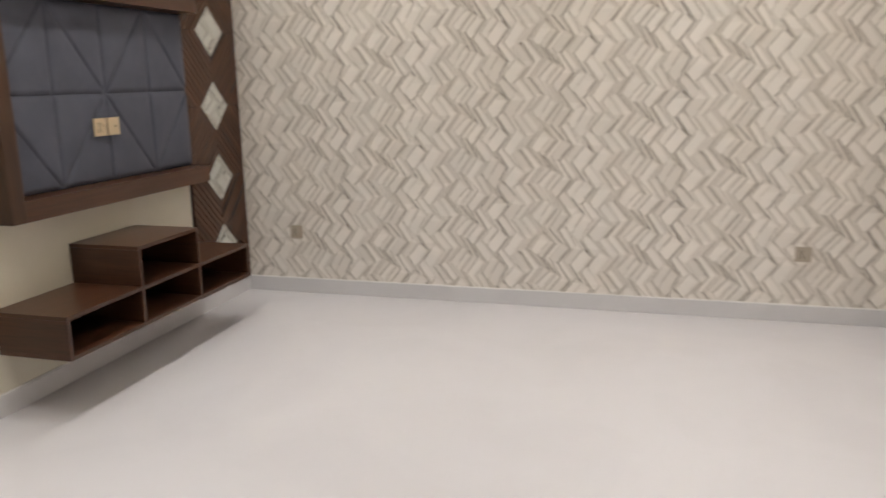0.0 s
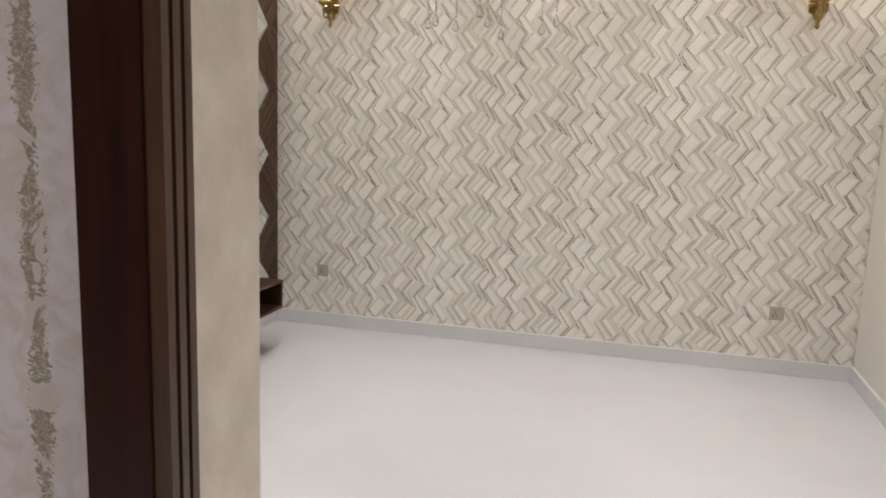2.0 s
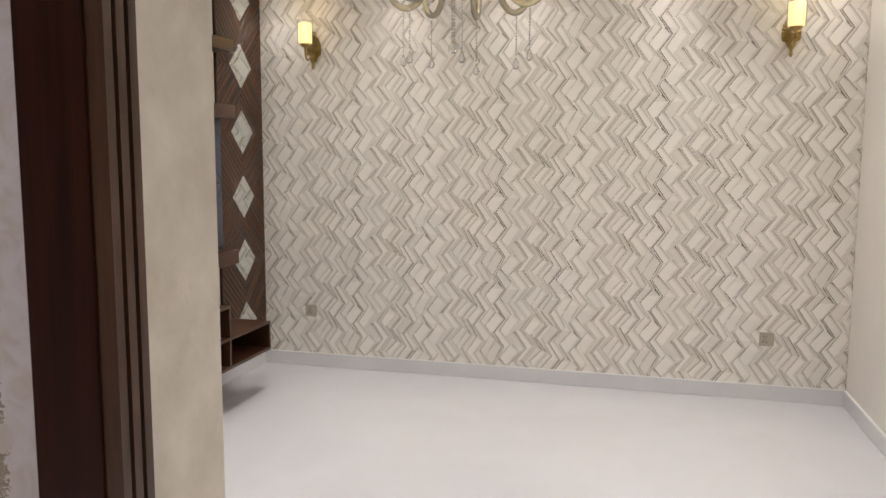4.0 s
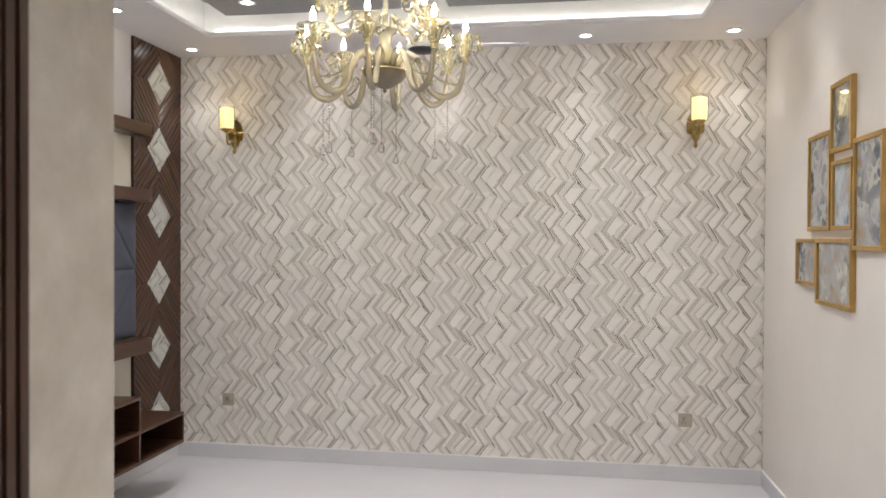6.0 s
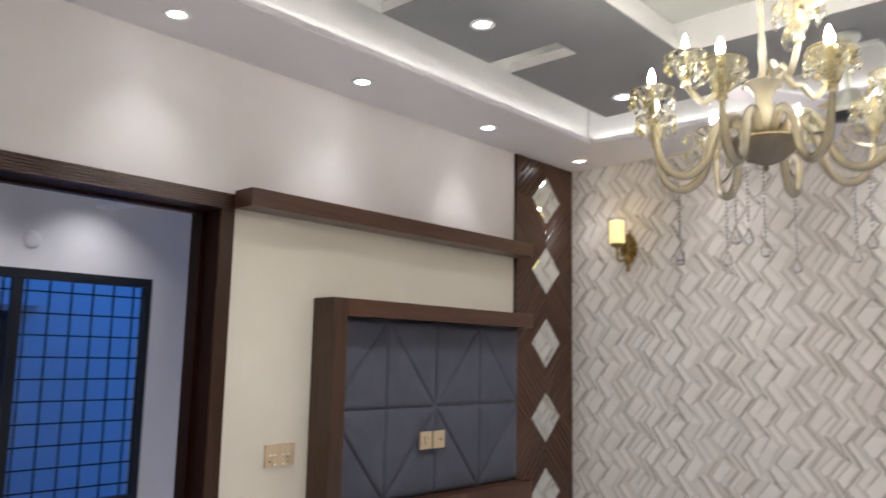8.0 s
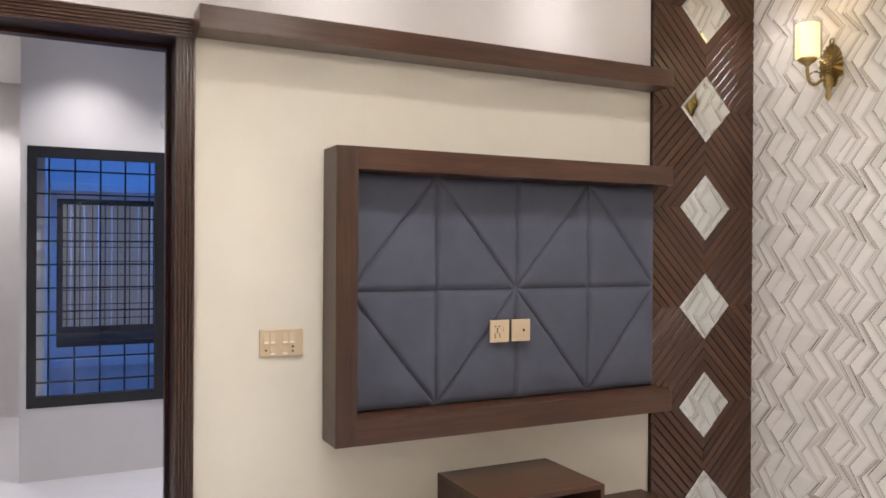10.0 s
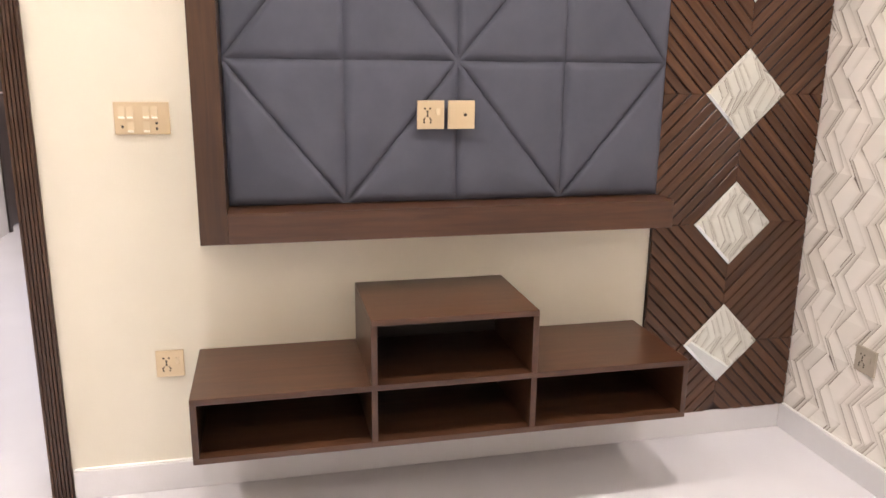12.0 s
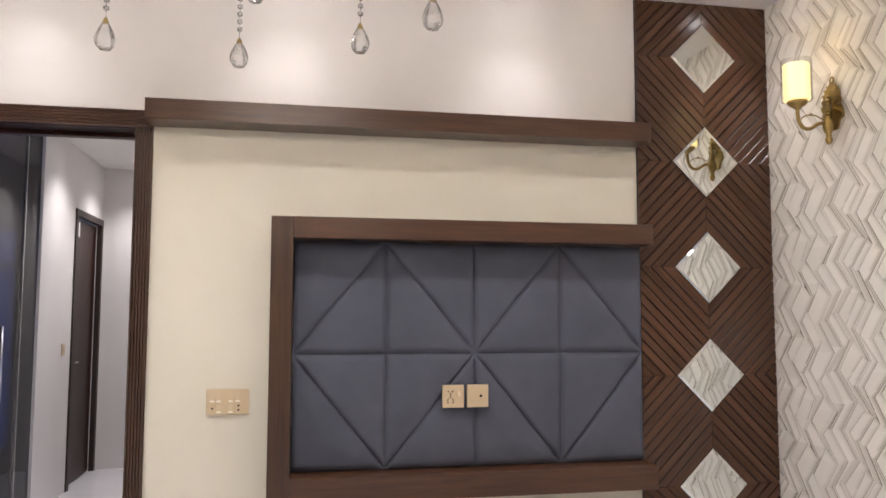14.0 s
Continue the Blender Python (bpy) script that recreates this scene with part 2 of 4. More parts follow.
M_TUBE = thin_glass("champagne_tube_glass", (0.94, 0.87, 0.68), 1.0, 0.33)
M_GLASS = thin_glass("window_glass", (0.93, 0.96, 0.98), 0.6)
M_DARKGLASS = thin_glass("tinted_glass", (0.36, 0.37, 0.40), 0.8)
M_BLACK = paint("black_metal_frame", (0.008, 0.009, 0.012), (0.014, 0.015, 0.02), 0.4)
M_CHROME = paint("brushed_chrome", (0.6, 0.6, 0.62), (0.7, 0.7, 0.72), 0.25, metal=1.0, bump=0.03)
M_OUT = paint("pale_facade_render", (0.50, 0.52, 0.55), (0.58, 0.60, 0.63), 0.8, scale=1.5)
M_OUTDARK = paint("facade_window_pane", (0.04, 0.05, 0.07), (0.06, 0.07, 0.10), 0.2)
M_BLIND = paint("facade_blind", (0.52, 0.47, 0.42), (0.60, 0.55, 0.50), 0.7, scale=12)
lit = M_BLIND.node_tree.nodes["Principled BSDF"].inputs   # a room light shines through the blind
lit["Emission Color"].default_value, lit["Emission Strength"].default_value = (0.60, 0.50, 0.42, 1), 0.06


def floor_material():
    m, t, p = nodes_of("polished_white_tile")
    w = where(t)
    n1 = add(t, "ShaderNodeTexNoise", Scale=1.3, Detail=7.0, Roughness=0.55, Distortion=0.8)
    t.links.new(w, n1.inputs["Vector"])
    r = ramp(t, n1.outputs["Fac"], [(0.35, (0.605, 0.59, 0.61)), (0.6, (0.635, 0.62, 0.64))])
    t.links.new(r.outputs[0], p.inputs["Base Color"])
    p.inputs["Roughness"].default_value = 0.16
    p.inputs["Specular IOR Level"].default_value = 0.45
    return m


M_FLOOR = floor_material()


# ---------- mesh helpers ----------
def box(bm, x0, x1, y0, y1, z0, z1, mi=0):
    v = [bm.verts.new((x, y, z)) for x in (x0, x1) for y in (y0, y1) for z in (z0, z1)]
    fs = []
    for q in ((0, 1, 3, 2), (4, 6, 7, 5), (0, 4, 5, 1), (2, 3, 7, 6), (0, 2, 6, 4), (1, 5, 7, 3)):
        f = bm.faces.new([v[i] for i in q])
        f.material_index = mi
        fs.append(f)
    return fs


def boxes(*dims, bevel=0.0):
    bm = bmesh.new()
    for d in dims:
        box(bm, *d)
    if bevel:
        bmesh.ops.bevel(bm, geom=bm.edges[:], offset=bevel, segments=2, affect="EDGES", profile=0.6)
    return bm


def lathe(bm, profile, centre, n=16, m=None):
    """A turned shape: profile of (radius, height) round the vertical through centre."""
    rings = []
    for r, z in profile:
        ring = []
        for i in range(n):
            a = 2 * math.pi * i / n
            p = Vector((r * math.cos(a), r * math.sin(a), z))
            p = (m @ p) if m else p
            ring.append(bm.verts.new(p + Vector(centre)))
        rings.append(ring)
    for a, b in zip(rings, rings[1:]):
        for i in range(n):
            f = bm.faces.new((a[i], a[(i + 1) % n], b[(i + 1) % n], b[i]))
            f.smooth = True
    for ring, flip in ((rings[0], True), (rings[-1], False)):
        if len({tuple(v.co) for v in ring}) > 2:
            bm.faces.new(ring[::-1] if flip else ring)
    return bm


def tube(bm, pts, radii, n=8):
    """A round bar along points."""
    pts = [Vector(p) for p in pts]
    if isinstance(radii, (int, float)):
        radii = [radii] * len(pts)
    rings = []
    for i, p in enumerate(pts):
        d = (pts[min(i + 1, len(pts) - 1)] - pts[max(i - 1, 0)]).normalized()
        s = d.cross(Vector((0.13, 0.31, 0.94)))
        s.normalize()
        w = d.cross(s)
        rings.append([bm.verts.new(p + radii[i] * (math.cos(2 * math.pi * k / n) * s + math.sin(2 * math.pi * k / n) * w)) for k in range(n)])
    for a, b in zip(rings, rings[1:]):
        for i in range(n):
            f = bm.faces.new((a[i], a[(i + 1) % n], b[(i + 1) % n], b[i]))
            f.smooth = True
    bm.faces.new(rings[0][::-1])
    bm.faces.new(rings[-1])
    return bm


def smooth_path(pts, n=6):
    """Points along a soft curve through pts."""
    pts = [Vector(p) for p in pts]
    q = [pts[0]] + pts + [pts[-1]]
    out = []
    for i in range(1, len(q) - 2):
        for k in range(n):
            s = k / n
            a, b, c, d = q[i - 1], q[i], q[i + 1], q[i + 2]
            out.append(0.5 * (2 * b + (c - a) * s + (2 * a - 5 * b + 4 * c - d) * s * s + (3 * b - a - 3 * c + d) * s ** 3))
    return out + [pts[-1]]


def prism(bm, outline, lo, hi, put):
    """A plate of an outline in two coordinates between two depths; put(a, b, d) gives the place."""
    a = [bm.verts.new(put(p[0], p[1], lo)) for p in outline]
    b = [bm.verts.new(put(p[0], p[1], hi)) for p in outline]
    n = len(outline)
    bm.faces.new(a[::-1])
    bm.faces.new(b)
    for i in range(n):
        bm.faces.new((a[i], a[(i + 1) % n], b[(i + 1) % n], b[i]))
    return bm


def finish(name, bm, material):
    bmesh.ops.recalc_face_normals(bm, faces=bm.faces[:])
    me = bpy.data.meshes.new(name)
    bm.to_mesh(me)
    bm.free()
    for m in material if isinstance(material, (list, tuple)) else (material,):
        me.materials.append(m)
    return new(name, me)


def part(name, bm, material, parent, label=""):
    ob = finish(name, bm, material)
    ob.parent = parent
    if parent.type == "EMPTY":
        ob.matrix_parent_inverse = parent.matrix_basis.inverted()
    return tagged(ob, label)


def piece(name, mesh, parent, m):
    ob = new(name, mesh)
    ob.parent = parent
    if parent.type == "EMPTY":
        ob.matrix_parent_inverse = parent.matrix_basis.inverted()
    ob.matrix_basis = m
    return ob


def thing(name, at, label, category, group=""):
    ob = new(name)
    ob.empty_display_size = 0.05
    ob.matrix_basis = Matrix.Translation(at)
    return tagged(ob, label, category, group)


def structure(name, bm, material, label="", category=""):
    return tagged(finish(name, bm, material), label, category, kind="structure")


# ---------- shell of the room ----------
structure("floor", boxes((-6.5, 4.4, -3.2, 5.3, -0.12, 0.0)), M_FLOOR, "polished white floor tiles with soft reflections", "floor")
paper_wall = structure("wall_wallpaper", boxes((-0.25, RX + 0.2, FY, FY + 0.2, 0.0, 3.3)), M_OFFWHITE, "wall papered with embossed greige zigzags", "wall")
structure("wall_pictures", boxes((RX, RX + 0.2, -3.0, FY, 0.0, 3.3)), M_OFFWHITE, "plain off-white painted wall with framed prints", "wall")
DY0, DY1, DZ = 1.40, 2.38, 2.265
structure("wall_television", boxes((-0.22, 0.0, 0.6, DY0, 0, DZ), (-0.22, 0.0, DY1, FY, 0, DZ)), M_CREAM, "cream painted wall with a doorway", "wall")
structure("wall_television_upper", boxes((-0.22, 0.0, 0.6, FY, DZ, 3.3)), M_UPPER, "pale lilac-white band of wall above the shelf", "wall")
structure("wall_back", boxes((0.0, PX, 0.61, BY, 0, 3.3)), M_STUCCO, "back wall with a mottled cream plaster end", "wall")
structure("wall_damask", boxes((0.0, 1.994, 0.60, 0.61, 0, 3.3), (-0.1, 0.0, -3.0, 0.6, 0, 3.3)), M_DAMASK, "wall with pale lilac and beige damask paper", "wall")
structure("wall_passage", boxes((1.994, PX, -3.0, -0.42, 0, 3.3), (1.994, PX, -0.42, 0.61, 2.2, 3.3)), M_STUCCO, "passage wall of mottled cream plaster", "wall")
structure("wall_behind", boxes((-0.1, RX + 0.2, -3.2, -3.0, 0, 3.3)), M_OFFWHITE, "plain off-white wall closing the passage", "wall")


# embossed zigzag paper: rolls of 0.53 m with a half drop, repeat 0.64 m
ROLL, REPEAT = 0.53, 0.64


def zig_lines(seed):
    """Zigzag edges of one roll: (offset, kinks); each edge keeps clear of the one before it."""
    rnd = random.Random(seed)

    def fresh(phase):
        hs = [rnd.uniform(0.09, 0.125) for _ in range(6)]
        k = REPEAT / sum(hs)
        z, out = phase, []
        for n, h in enumerate(hs):
            out.append((z, (0.040 if n % 2 else -0.040) * rnd.uniform(0.8, 1.15)))
            z += h * k
        return out
    phase = rnd.uniform(0, 0.2)
    lines = [(0.0, fresh(phase))]
    while lines[-1][0] < ROLL - 0.05:
        c0, old = lines[-1]
        if rnd.random() < 0.30:
            lines.append((c0 + rnd.uniform(0.010, 0.015), old))
            continue
        phase += rnd.choice((-1, 1)) * rnd.uniform(0.012, 0.045)
        k = fresh(phase)
        gap = min(zig_at(k, i * 0.01) - zig_at(old, i * 0.01) for i in range(64))
        lines.append((c0 + rnd.uniform(0.005, 0.013) - gap, k))
    first = [(z + REPEAT / 2, x) for z, x in lines[0][1]]
    gap = min(zig_at(first, i * 0.01) - zig_at(lines[-1][1], i * 0.01) for i in range(64))
    return lines, lines[-1][0] + 0.010 - gap


def zig_at(kinks, z):
    z = (z - kinks[0][0]) % REPEAT + kinks[0][0]
    ends = kinks[1:] + [(kinks[0][0] + REPEAT, kinks[0][1])]
    for (z0, x0), (z1, x1) in zip(kinks, ends):
        if z <= z1:
            return x0 + (x1 - x0) * (z - z0) / (z1 - z0)
    return kinks[0][1]


def best_roll():
    best = None
    for seed in range(500):
        lines, total = zig_lines(seed)
        miss = abs(total - ROLL) + (1.0 if not 13 <= len(lines) <= 18 else 0.0)
        if best is None or miss < best[0]:
            best = (miss, lines, total)
    k = ROLL / best[2]
    rnd = random.Random(11)
    out = []
    for c, kk in best[1]:
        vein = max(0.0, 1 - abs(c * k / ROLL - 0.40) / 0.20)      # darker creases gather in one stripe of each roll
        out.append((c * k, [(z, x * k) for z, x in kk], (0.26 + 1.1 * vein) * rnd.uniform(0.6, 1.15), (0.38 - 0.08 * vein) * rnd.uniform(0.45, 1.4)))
    return out


def wallpaper():
    lines = best_roll()
    rnd = random.Random(5)
    tones = {}
    verts, faces, uv1, uv2, uv3 = [], [], [], [], []
    n = len(lines)
    top = H + 0.02
    for roll in range(-1, 9):
        for i in range(n):
            ca, ka = lines[i][:2]
            cb, kb, crease, shade = lines[(i + 1) % n]
            drop_a = REPEAT / 2 * (roll % 2)
            drop_b = REPEAT / 2 * ((roll + (i == n - 1)) % 2)
            xa0 = ca + roll * ROLL
            xb0 = cb + (roll + (i == n - 1)) * ROLL
            cuts = {0.0, top}
            for kk, dp in ((ka, drop_a), (kb, drop_b)):
                for z, x in kk:
                    z0 = (z + dp) % REPEAT
                    while z0 < top:
                        cuts.add(round(z0, 5))
                        z0 += REPEAT
            zs = sorted(cuts)
            zs = [z for a, z in zip([-1] + zs, zs) if z - a > 0.0015]
            fine = []
            for a, b in zip(zs, zs[1:]):
                m = max(1, int((b - a) / 0.03))
                fine += [a + (b - a) * q / m for q in range(m)]
            fine.append(zs[-1])
            legs = sorted((z + drop_b) % REPEAT for z, x in kb)
            for a, b in zip(fine, fine[1:]):
                pts = []
                for z, kk, dp, x0 in ((a, ka, drop_a, xa0), (a, kb, drop_b, xb0), (b, kb, drop_b, xb0), (b, ka, drop_a, xa0)):
                    pts.append((min(max(x0 + zig_at(kk, z - dp), 0.0), RX), z))
                w = max(pts[1][0] - pts[0][0], pts[2][0] - pts[3][0])
                if w < 0.001:
                    continue
                mid = ((a + b) / 2) % REPEAT
                leg = sum(z < mid for z in legs) % 6
                key = (i, int(leg) if roll % 2 == 0 else int(leg) + 6)
                if key not in tones:
                    tones[key] = rnd.random()
                lift = 0.0010
                k = len(verts)
                deep = (FY - 0.0006, FY - 0.0006 - lift, FY - 0.0006 - lift, FY - 0.0006)
                deep = (deep[1], deep[0], deep[0], deep[1])
                verts += [(p[0], y, p[1]) for p, y in zip(pts, deep)]
                faces.append((k, k + 1, k + 2, k + 3))
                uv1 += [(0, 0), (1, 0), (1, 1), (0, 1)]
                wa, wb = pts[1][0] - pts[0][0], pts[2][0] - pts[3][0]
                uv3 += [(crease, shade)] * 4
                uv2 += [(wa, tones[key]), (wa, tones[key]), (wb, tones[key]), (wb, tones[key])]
                # riser at the raised edge
                k = len(verts)
                verts += [(pts[0][0], FY - 0.0002, a), (pts[0][0], deep[0], a), (pts[3][0], deep[3], b), (pts[3][0], FY - 0.0002, b)]
                faces.append((k, k + 1, k + 2, k + 3))
                uv1 += [(0.2, 0)] * 4
                uv2 += [(0.1, 0.0)] * 4
                uv3 += [(0.0, 0.0)] * 4
    me = bpy.data.meshes.new("wallpaper")
    me.from_pydata(verts, [], faces)
    for name, data in (("strip", uv1), ("fold", uv2), ("weight", uv3)):
        layer = me.uv_layers.new(name=name)
        layer.data.foreach_set("uv", [c for q in data for c in q])
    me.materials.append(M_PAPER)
    me.update()
    ob = new("wallpaper", me)
    ob.parent = paper_wall
    return tagged(ob, "embossed greige and white zigzag wallpaper")


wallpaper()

# skirting boards
structure("baseboard", boxes(
    (0.012, RX - 0.012, FY - 0.015, FY, 0.0, 0.098),
    (RX - 0.015, RX, -3.0, FY - 0.015, 0.0, 0.098),
    (0.0, 0.015, DY1 + 0.045, FY - 0.015, 0.0, 0.098),
    (0.0, 0.015, BY, DY0 - 0.045, 0.0, 0.098),
    (0.015, PX, BY, BY + 0.012, 0.0, 0.098), bevel=0.003), M_SKIRT, "pale polished tile skirting along the floor", "baseboard")

structure("trim", boxes((0.02, RX - 0.016, FY - 0.011, FY - 0.003, 0.0982, 0.1035), (RX - 0.011, RX - 0.0005, BY, FY - 0.016, 0.0982, 0.1035), (0.0005, 0.011, DY1 + 0.045, 4.376, 0.0982, 0.1035)), M_WHITE, "thin white caulked bead along the skirting top", "trim")


# ---------- ceiling ----------
def frame_boxes(x0, x1, y0, y1, a0, a1, b0, b1, z0, z1):
    """A rectangular ring: outer x0..y1, opening a0..b1."""
    return [(x0, a0, y0, y1, z0, z1), (a1, x1, y0, y1, z0, z1), (a0, a1, y0, b0, z0, z1), (a0, a1, b1, y1, z0, z1)]


LX0, LX1, LY0, LY1 = 0.487, 3.583, 1.345, 4.492
structure("ceiling_slab", boxes((-0.22, RX + 0.2, -3.0, FY + 0.2, SZ, SZ + 0.15)), M_SLAB, "grey-green ceiling slab lit by hidden strips", "ceiling")
structure("ceiling_border", boxes(*frame_boxes(0, RX, BY, FY, LX0, LX1, LY0, LY1, H, H + 0.03)), M_BORDER, "dropped ceiling border in pale lilac white", "ceiling")
structure("ceiling_cove", boxes(*frame_boxes(0.1, RX - 0.1, BY + 0.1, FY - 0.1, LX0 - 0.07, LX1 + 0.07, LY0 - 0.07, LY1 + 0.07, H + 0.03, SZ)), M_WHITE, "white upright cove face behind the border's lip", "ceiling")
structure("ceiling_passage", boxes((1.994, RX, -3.0, BY, H, H + 0.03), (0, 1.994, -3.0, 0.6, H, H + 0.03)), M_BORDER, "plain flat passage ceiling", "ceiling")

GX0, GX1, GY0, GY1 = 0.703, 3.37, 1.56, 4.275
TX0, TX1, TY0, TY1 = 1.425, 2.50, 2.14, 3.69
# grey board as slabs between the tray and the light slots
GT = 0.045
gb = bmesh.new()


def board(x0, x1, y0, y1):
    fs = box(gb, x0, x1, y0, y1, GZ, GZ + GT)
    fs[4].material_index = 1


SA, SB, SX = (2.43, 2.585), (3.255, 3.41), 1.07
board(GX0, SX, GY0, SA[0]); board(GX0, SX, SA[1], SB[0]); board(GX0, SX, SB[1], GY1)
board(SX, TX0, GY0, GY1)
board(TX0, TX1, GY0, TY0); board(TX0, 1.92, TY1, GY1); board(2.10, TX1, TY1, GY1); board(1.92, 2.10, TY1, 4.045)
CX, CW, CY0, CY1, CY2 = 2.835, 0.075, 3.27, 3.41, 3.81
board(TX1, CX, GY0, GY1)
board(CX, GX1, GY0, CY0)
board(CX + CW, GX1, CY1, CY2)
board(CX, GX1, CY2, GY1)
structure("ceiling_board", gb, (M_WHITE, M_GREY), "grey painted ceiling board with white-edged light slots", "ceiling")
# upright faces above the tray, set back behind its lip
structure("ceiling_tray", boxes(*frame_boxes(TX0 - 0.11, TX1 + 0.11, TY0 - 0.11, TY1 + 0.11, TX0 - 0.08, TX1 + 0.08, TY0 - 0.08, TY1 + 0.08, GZ + GT, SZ)), M_WHITE, "white sides of the lit ceiling tray", "ceiling")


def led_run(label, x0, x1, y0, y1, z, material):
    ob = thing("led_strip", (x0, y0, z), label, "light strip", "cove lights")
    part("diode_tape", boxes((x0, x1, y0, y1, z, z + 0.006)), material, ob)


for x0, x1, y0, y1 in ((LX0 - 0.055, LX0 - 0.04, LY0, LY1), (LX1 + 0.04, LX1 + 0.055, LY0, LY1), (LX0, LX1, LY1 + 0.04, LY1 + 0.055), (LX0, LX1, LY0 - 0.055, LY0 - 0.04)):
    led_run("warm white light strip hidden on the ceiling border", x0, x1, y0, y1, H + 0.031, M_LED)
for x0, x1, y0, y1 in ((TX0 - 0.06, TX0 - 0.045, TY0, TY1), (TX1 + 0.045, TX1 + 0.06, TY0, TY1), (TX0, TX1, TY1 + 0.045, TY1 + 0.06), (TX0, TX1, TY0 - 0.06, TY0 - 0.045)):
    led_run("warm white light strip hidden in the ceiling tray", x0, x1, y0, y1, GZ + GT + 0.001, M_LEDTRAY)

for x0, x1, y0, y1 in ((CX - 0.045, CX - 0.033, CY0, CY2 - 0.05), (CX, GX1, CY0 - 0.045, CY0 - 0.033), (GX0, SX, SA[1] + 0.033, SA[1] + 0.045), (GX0, SX, SB[1] + 0.033, SB[1] + 0.045)):
    led_run("warm white light strip hidden beside a ceiling slot", x0, x1, y0, y1, GZ + GT + 0.001, M_LEDTRAY)


def downlight(x, y, z, power, cone=110):
    ob = thing("downlight", (x, y, z), "round white recessed ceiling downlight, switched on", "ceiling light", "ceiling downlights")
    bm = bmesh.new()
    lathe(bm, [(0.0325, 0.0), (0.050, -0.001), (0.052, -0.004), (0.050, -0.006), (0.034, -0.005), (0.0325, 0.0)], (x, y, z), 24)
    part("trim_ring", bm, M_TRIMW, ob)
    bm = bmesh.new()
    lathe(bm, [(0.0, -0.0045), (0.026, -0.0045), (0.0325, -0.003), (0.0325, -0.001), (0.0, -0.001)], (x, y, z), 20)
    part("lens", bm, M_DOWN, ob, "glowing frosted lens")
    la = bpy.data.lights.new("downlight_lamp", "SPOT")
    la.energy, la.spot_size, la.spot_blend, la.shadow_soft_size = power * 2.6, radians(cone), 1.0, 0.05
    la.color = (1.0, 0.975, 0.95)
    lo = new("downlight_lamp", la)
    lo.matrix_basis = Matrix.Translation((x, y, z - 0.012))


for y in (4.768, 3.842, 2.92, 1.995, 1.07):
    downlight(0.222, y, H, 3.1, 98)
    downlight(3.822, y, H, 3.1, 98)
for x in (1.1, 2.0, 2.912):
    downlight(x, 4.77, H, 3.1, 98)
    downlight(x, 1.07, H, 3.1, 98)
for x in (0.945, 3.083):
    for y in (4.03, 2.912, 1.80):
        downlight(x, y, GZ, 16, 122)
# unseen downlights, added to brighten the passage and the damask room
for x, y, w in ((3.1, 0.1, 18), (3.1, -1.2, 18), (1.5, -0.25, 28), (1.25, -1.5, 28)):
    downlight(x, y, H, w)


# ---------- doorway to the hall ----------
def grooved(bm, axis, a0, a1, b0, b1, out0, out1, ridges):
    """A reeded board: a-direction across the reeds, b along them, standing out from out0 to out1."""
    w = (a1 - a0) / ridges
    for i in range(ridges):
        p0, p1 = a0 + i * w, a0 + (i + 1) * w
        g = w * 0.34
        if axis == "up":       # reeds run along z, board on an x-plane, a is y
            box(bm, out0, out1, p0 + g / 2, p1 - g / 2, b0, b1)
            box(bm, out0, out1 - 0.010, p1 - g / 2, p1 + g / 2 if i < ridges - 1 else p1, b0, b1)
        else:                  # reeds run along y, a is z
            box(bm, out0, out1, b0, b1, p0 + g / 2, p1 - g / 2)
            box(bm, out0, out1 - 0.010, b0, b1, p1 - g / 2, p1 + g / 2 if i < ridges - 1 else p1)
    return bm


hall_door = tagged(new("door_1"), "walnut doorway with reeded trim, opening to the hall", "door frame", kind="structure")
hall_door.matrix_basis = Matrix.Translation((0, 1.89, 0))
IY0, IY1, IZ = 1.425, 2.355, 2.24
part("architrave", grooved(bmesh.new(), "up", IY1, 2.42, 0.0, IZ, 0.001, 0.018, 6), M_WOODV, hall_door)
part("architrave", grooved(bmesh.new(), "up", IY0 - 0.065, IY0, 0.0, IZ, 0.001, 0.018, 6), M_WOODV, hall_door)
part("head_trim", grooved(bmesh.new(), "flat", IZ, IZ + 0.068, IY0 - 0.065, 2.42, 0.001, 0.020, 6), M_WOODY, hall_door)
part("jamb", boxes((-0.222, 0.0005, IY1, DY1, 0, IZ), bevel=0.003), M_JAMB, hall_door)
part("jamb", boxes((-0.222, 0.0005, DY0, IY0, 0, IZ), bevel=0.003), M_JAMB, hall_door)
part("head_jamb", boxes((-0.222, 0.0005, DY0, DY1, IZ, DZ - 0.001), bevel=0.003), M_JAMB, hall_door)
part("door_stop", boxes((-0.15, -0.11, IY1 - 0.014, IY1 - 0.0005, 0, IZ - 0.014), (-0.15, -0.11, IY0 + 0.0005, IY0 + 0.014, 0, IZ - 0.014), (-0.15, -0.11, IY0 + 0.0005, IY1 - 0.0005, IZ - 0.014, IZ - 0.0005)), M_JAMB, hall_door)

# ---------- doorway of the passage ----------
side_door = tagged(new("door_2"), "mahogany jamb and reeded trim of the passage doorway", "door frame", kind="structure")
side_door.matrix_basis = Matrix.Translation((PX, 0.1, 0))
part("jamb", boxes((1.992, PX + 0.001, 0.560, 0.6095, 0, 2.2), bevel=0.002), M_JAMB, side_door)
part("jamb", boxes((1.992, PX + 0.001, -0.4195, -0.394, 0, 2.2), bevel=0.002), M_JAMB, side_door)
part("head_jamb", boxes((1.992, PX + 0.001, -0.394, 0.560, 2.175, 2.1995)), M_JAMB, side_door)
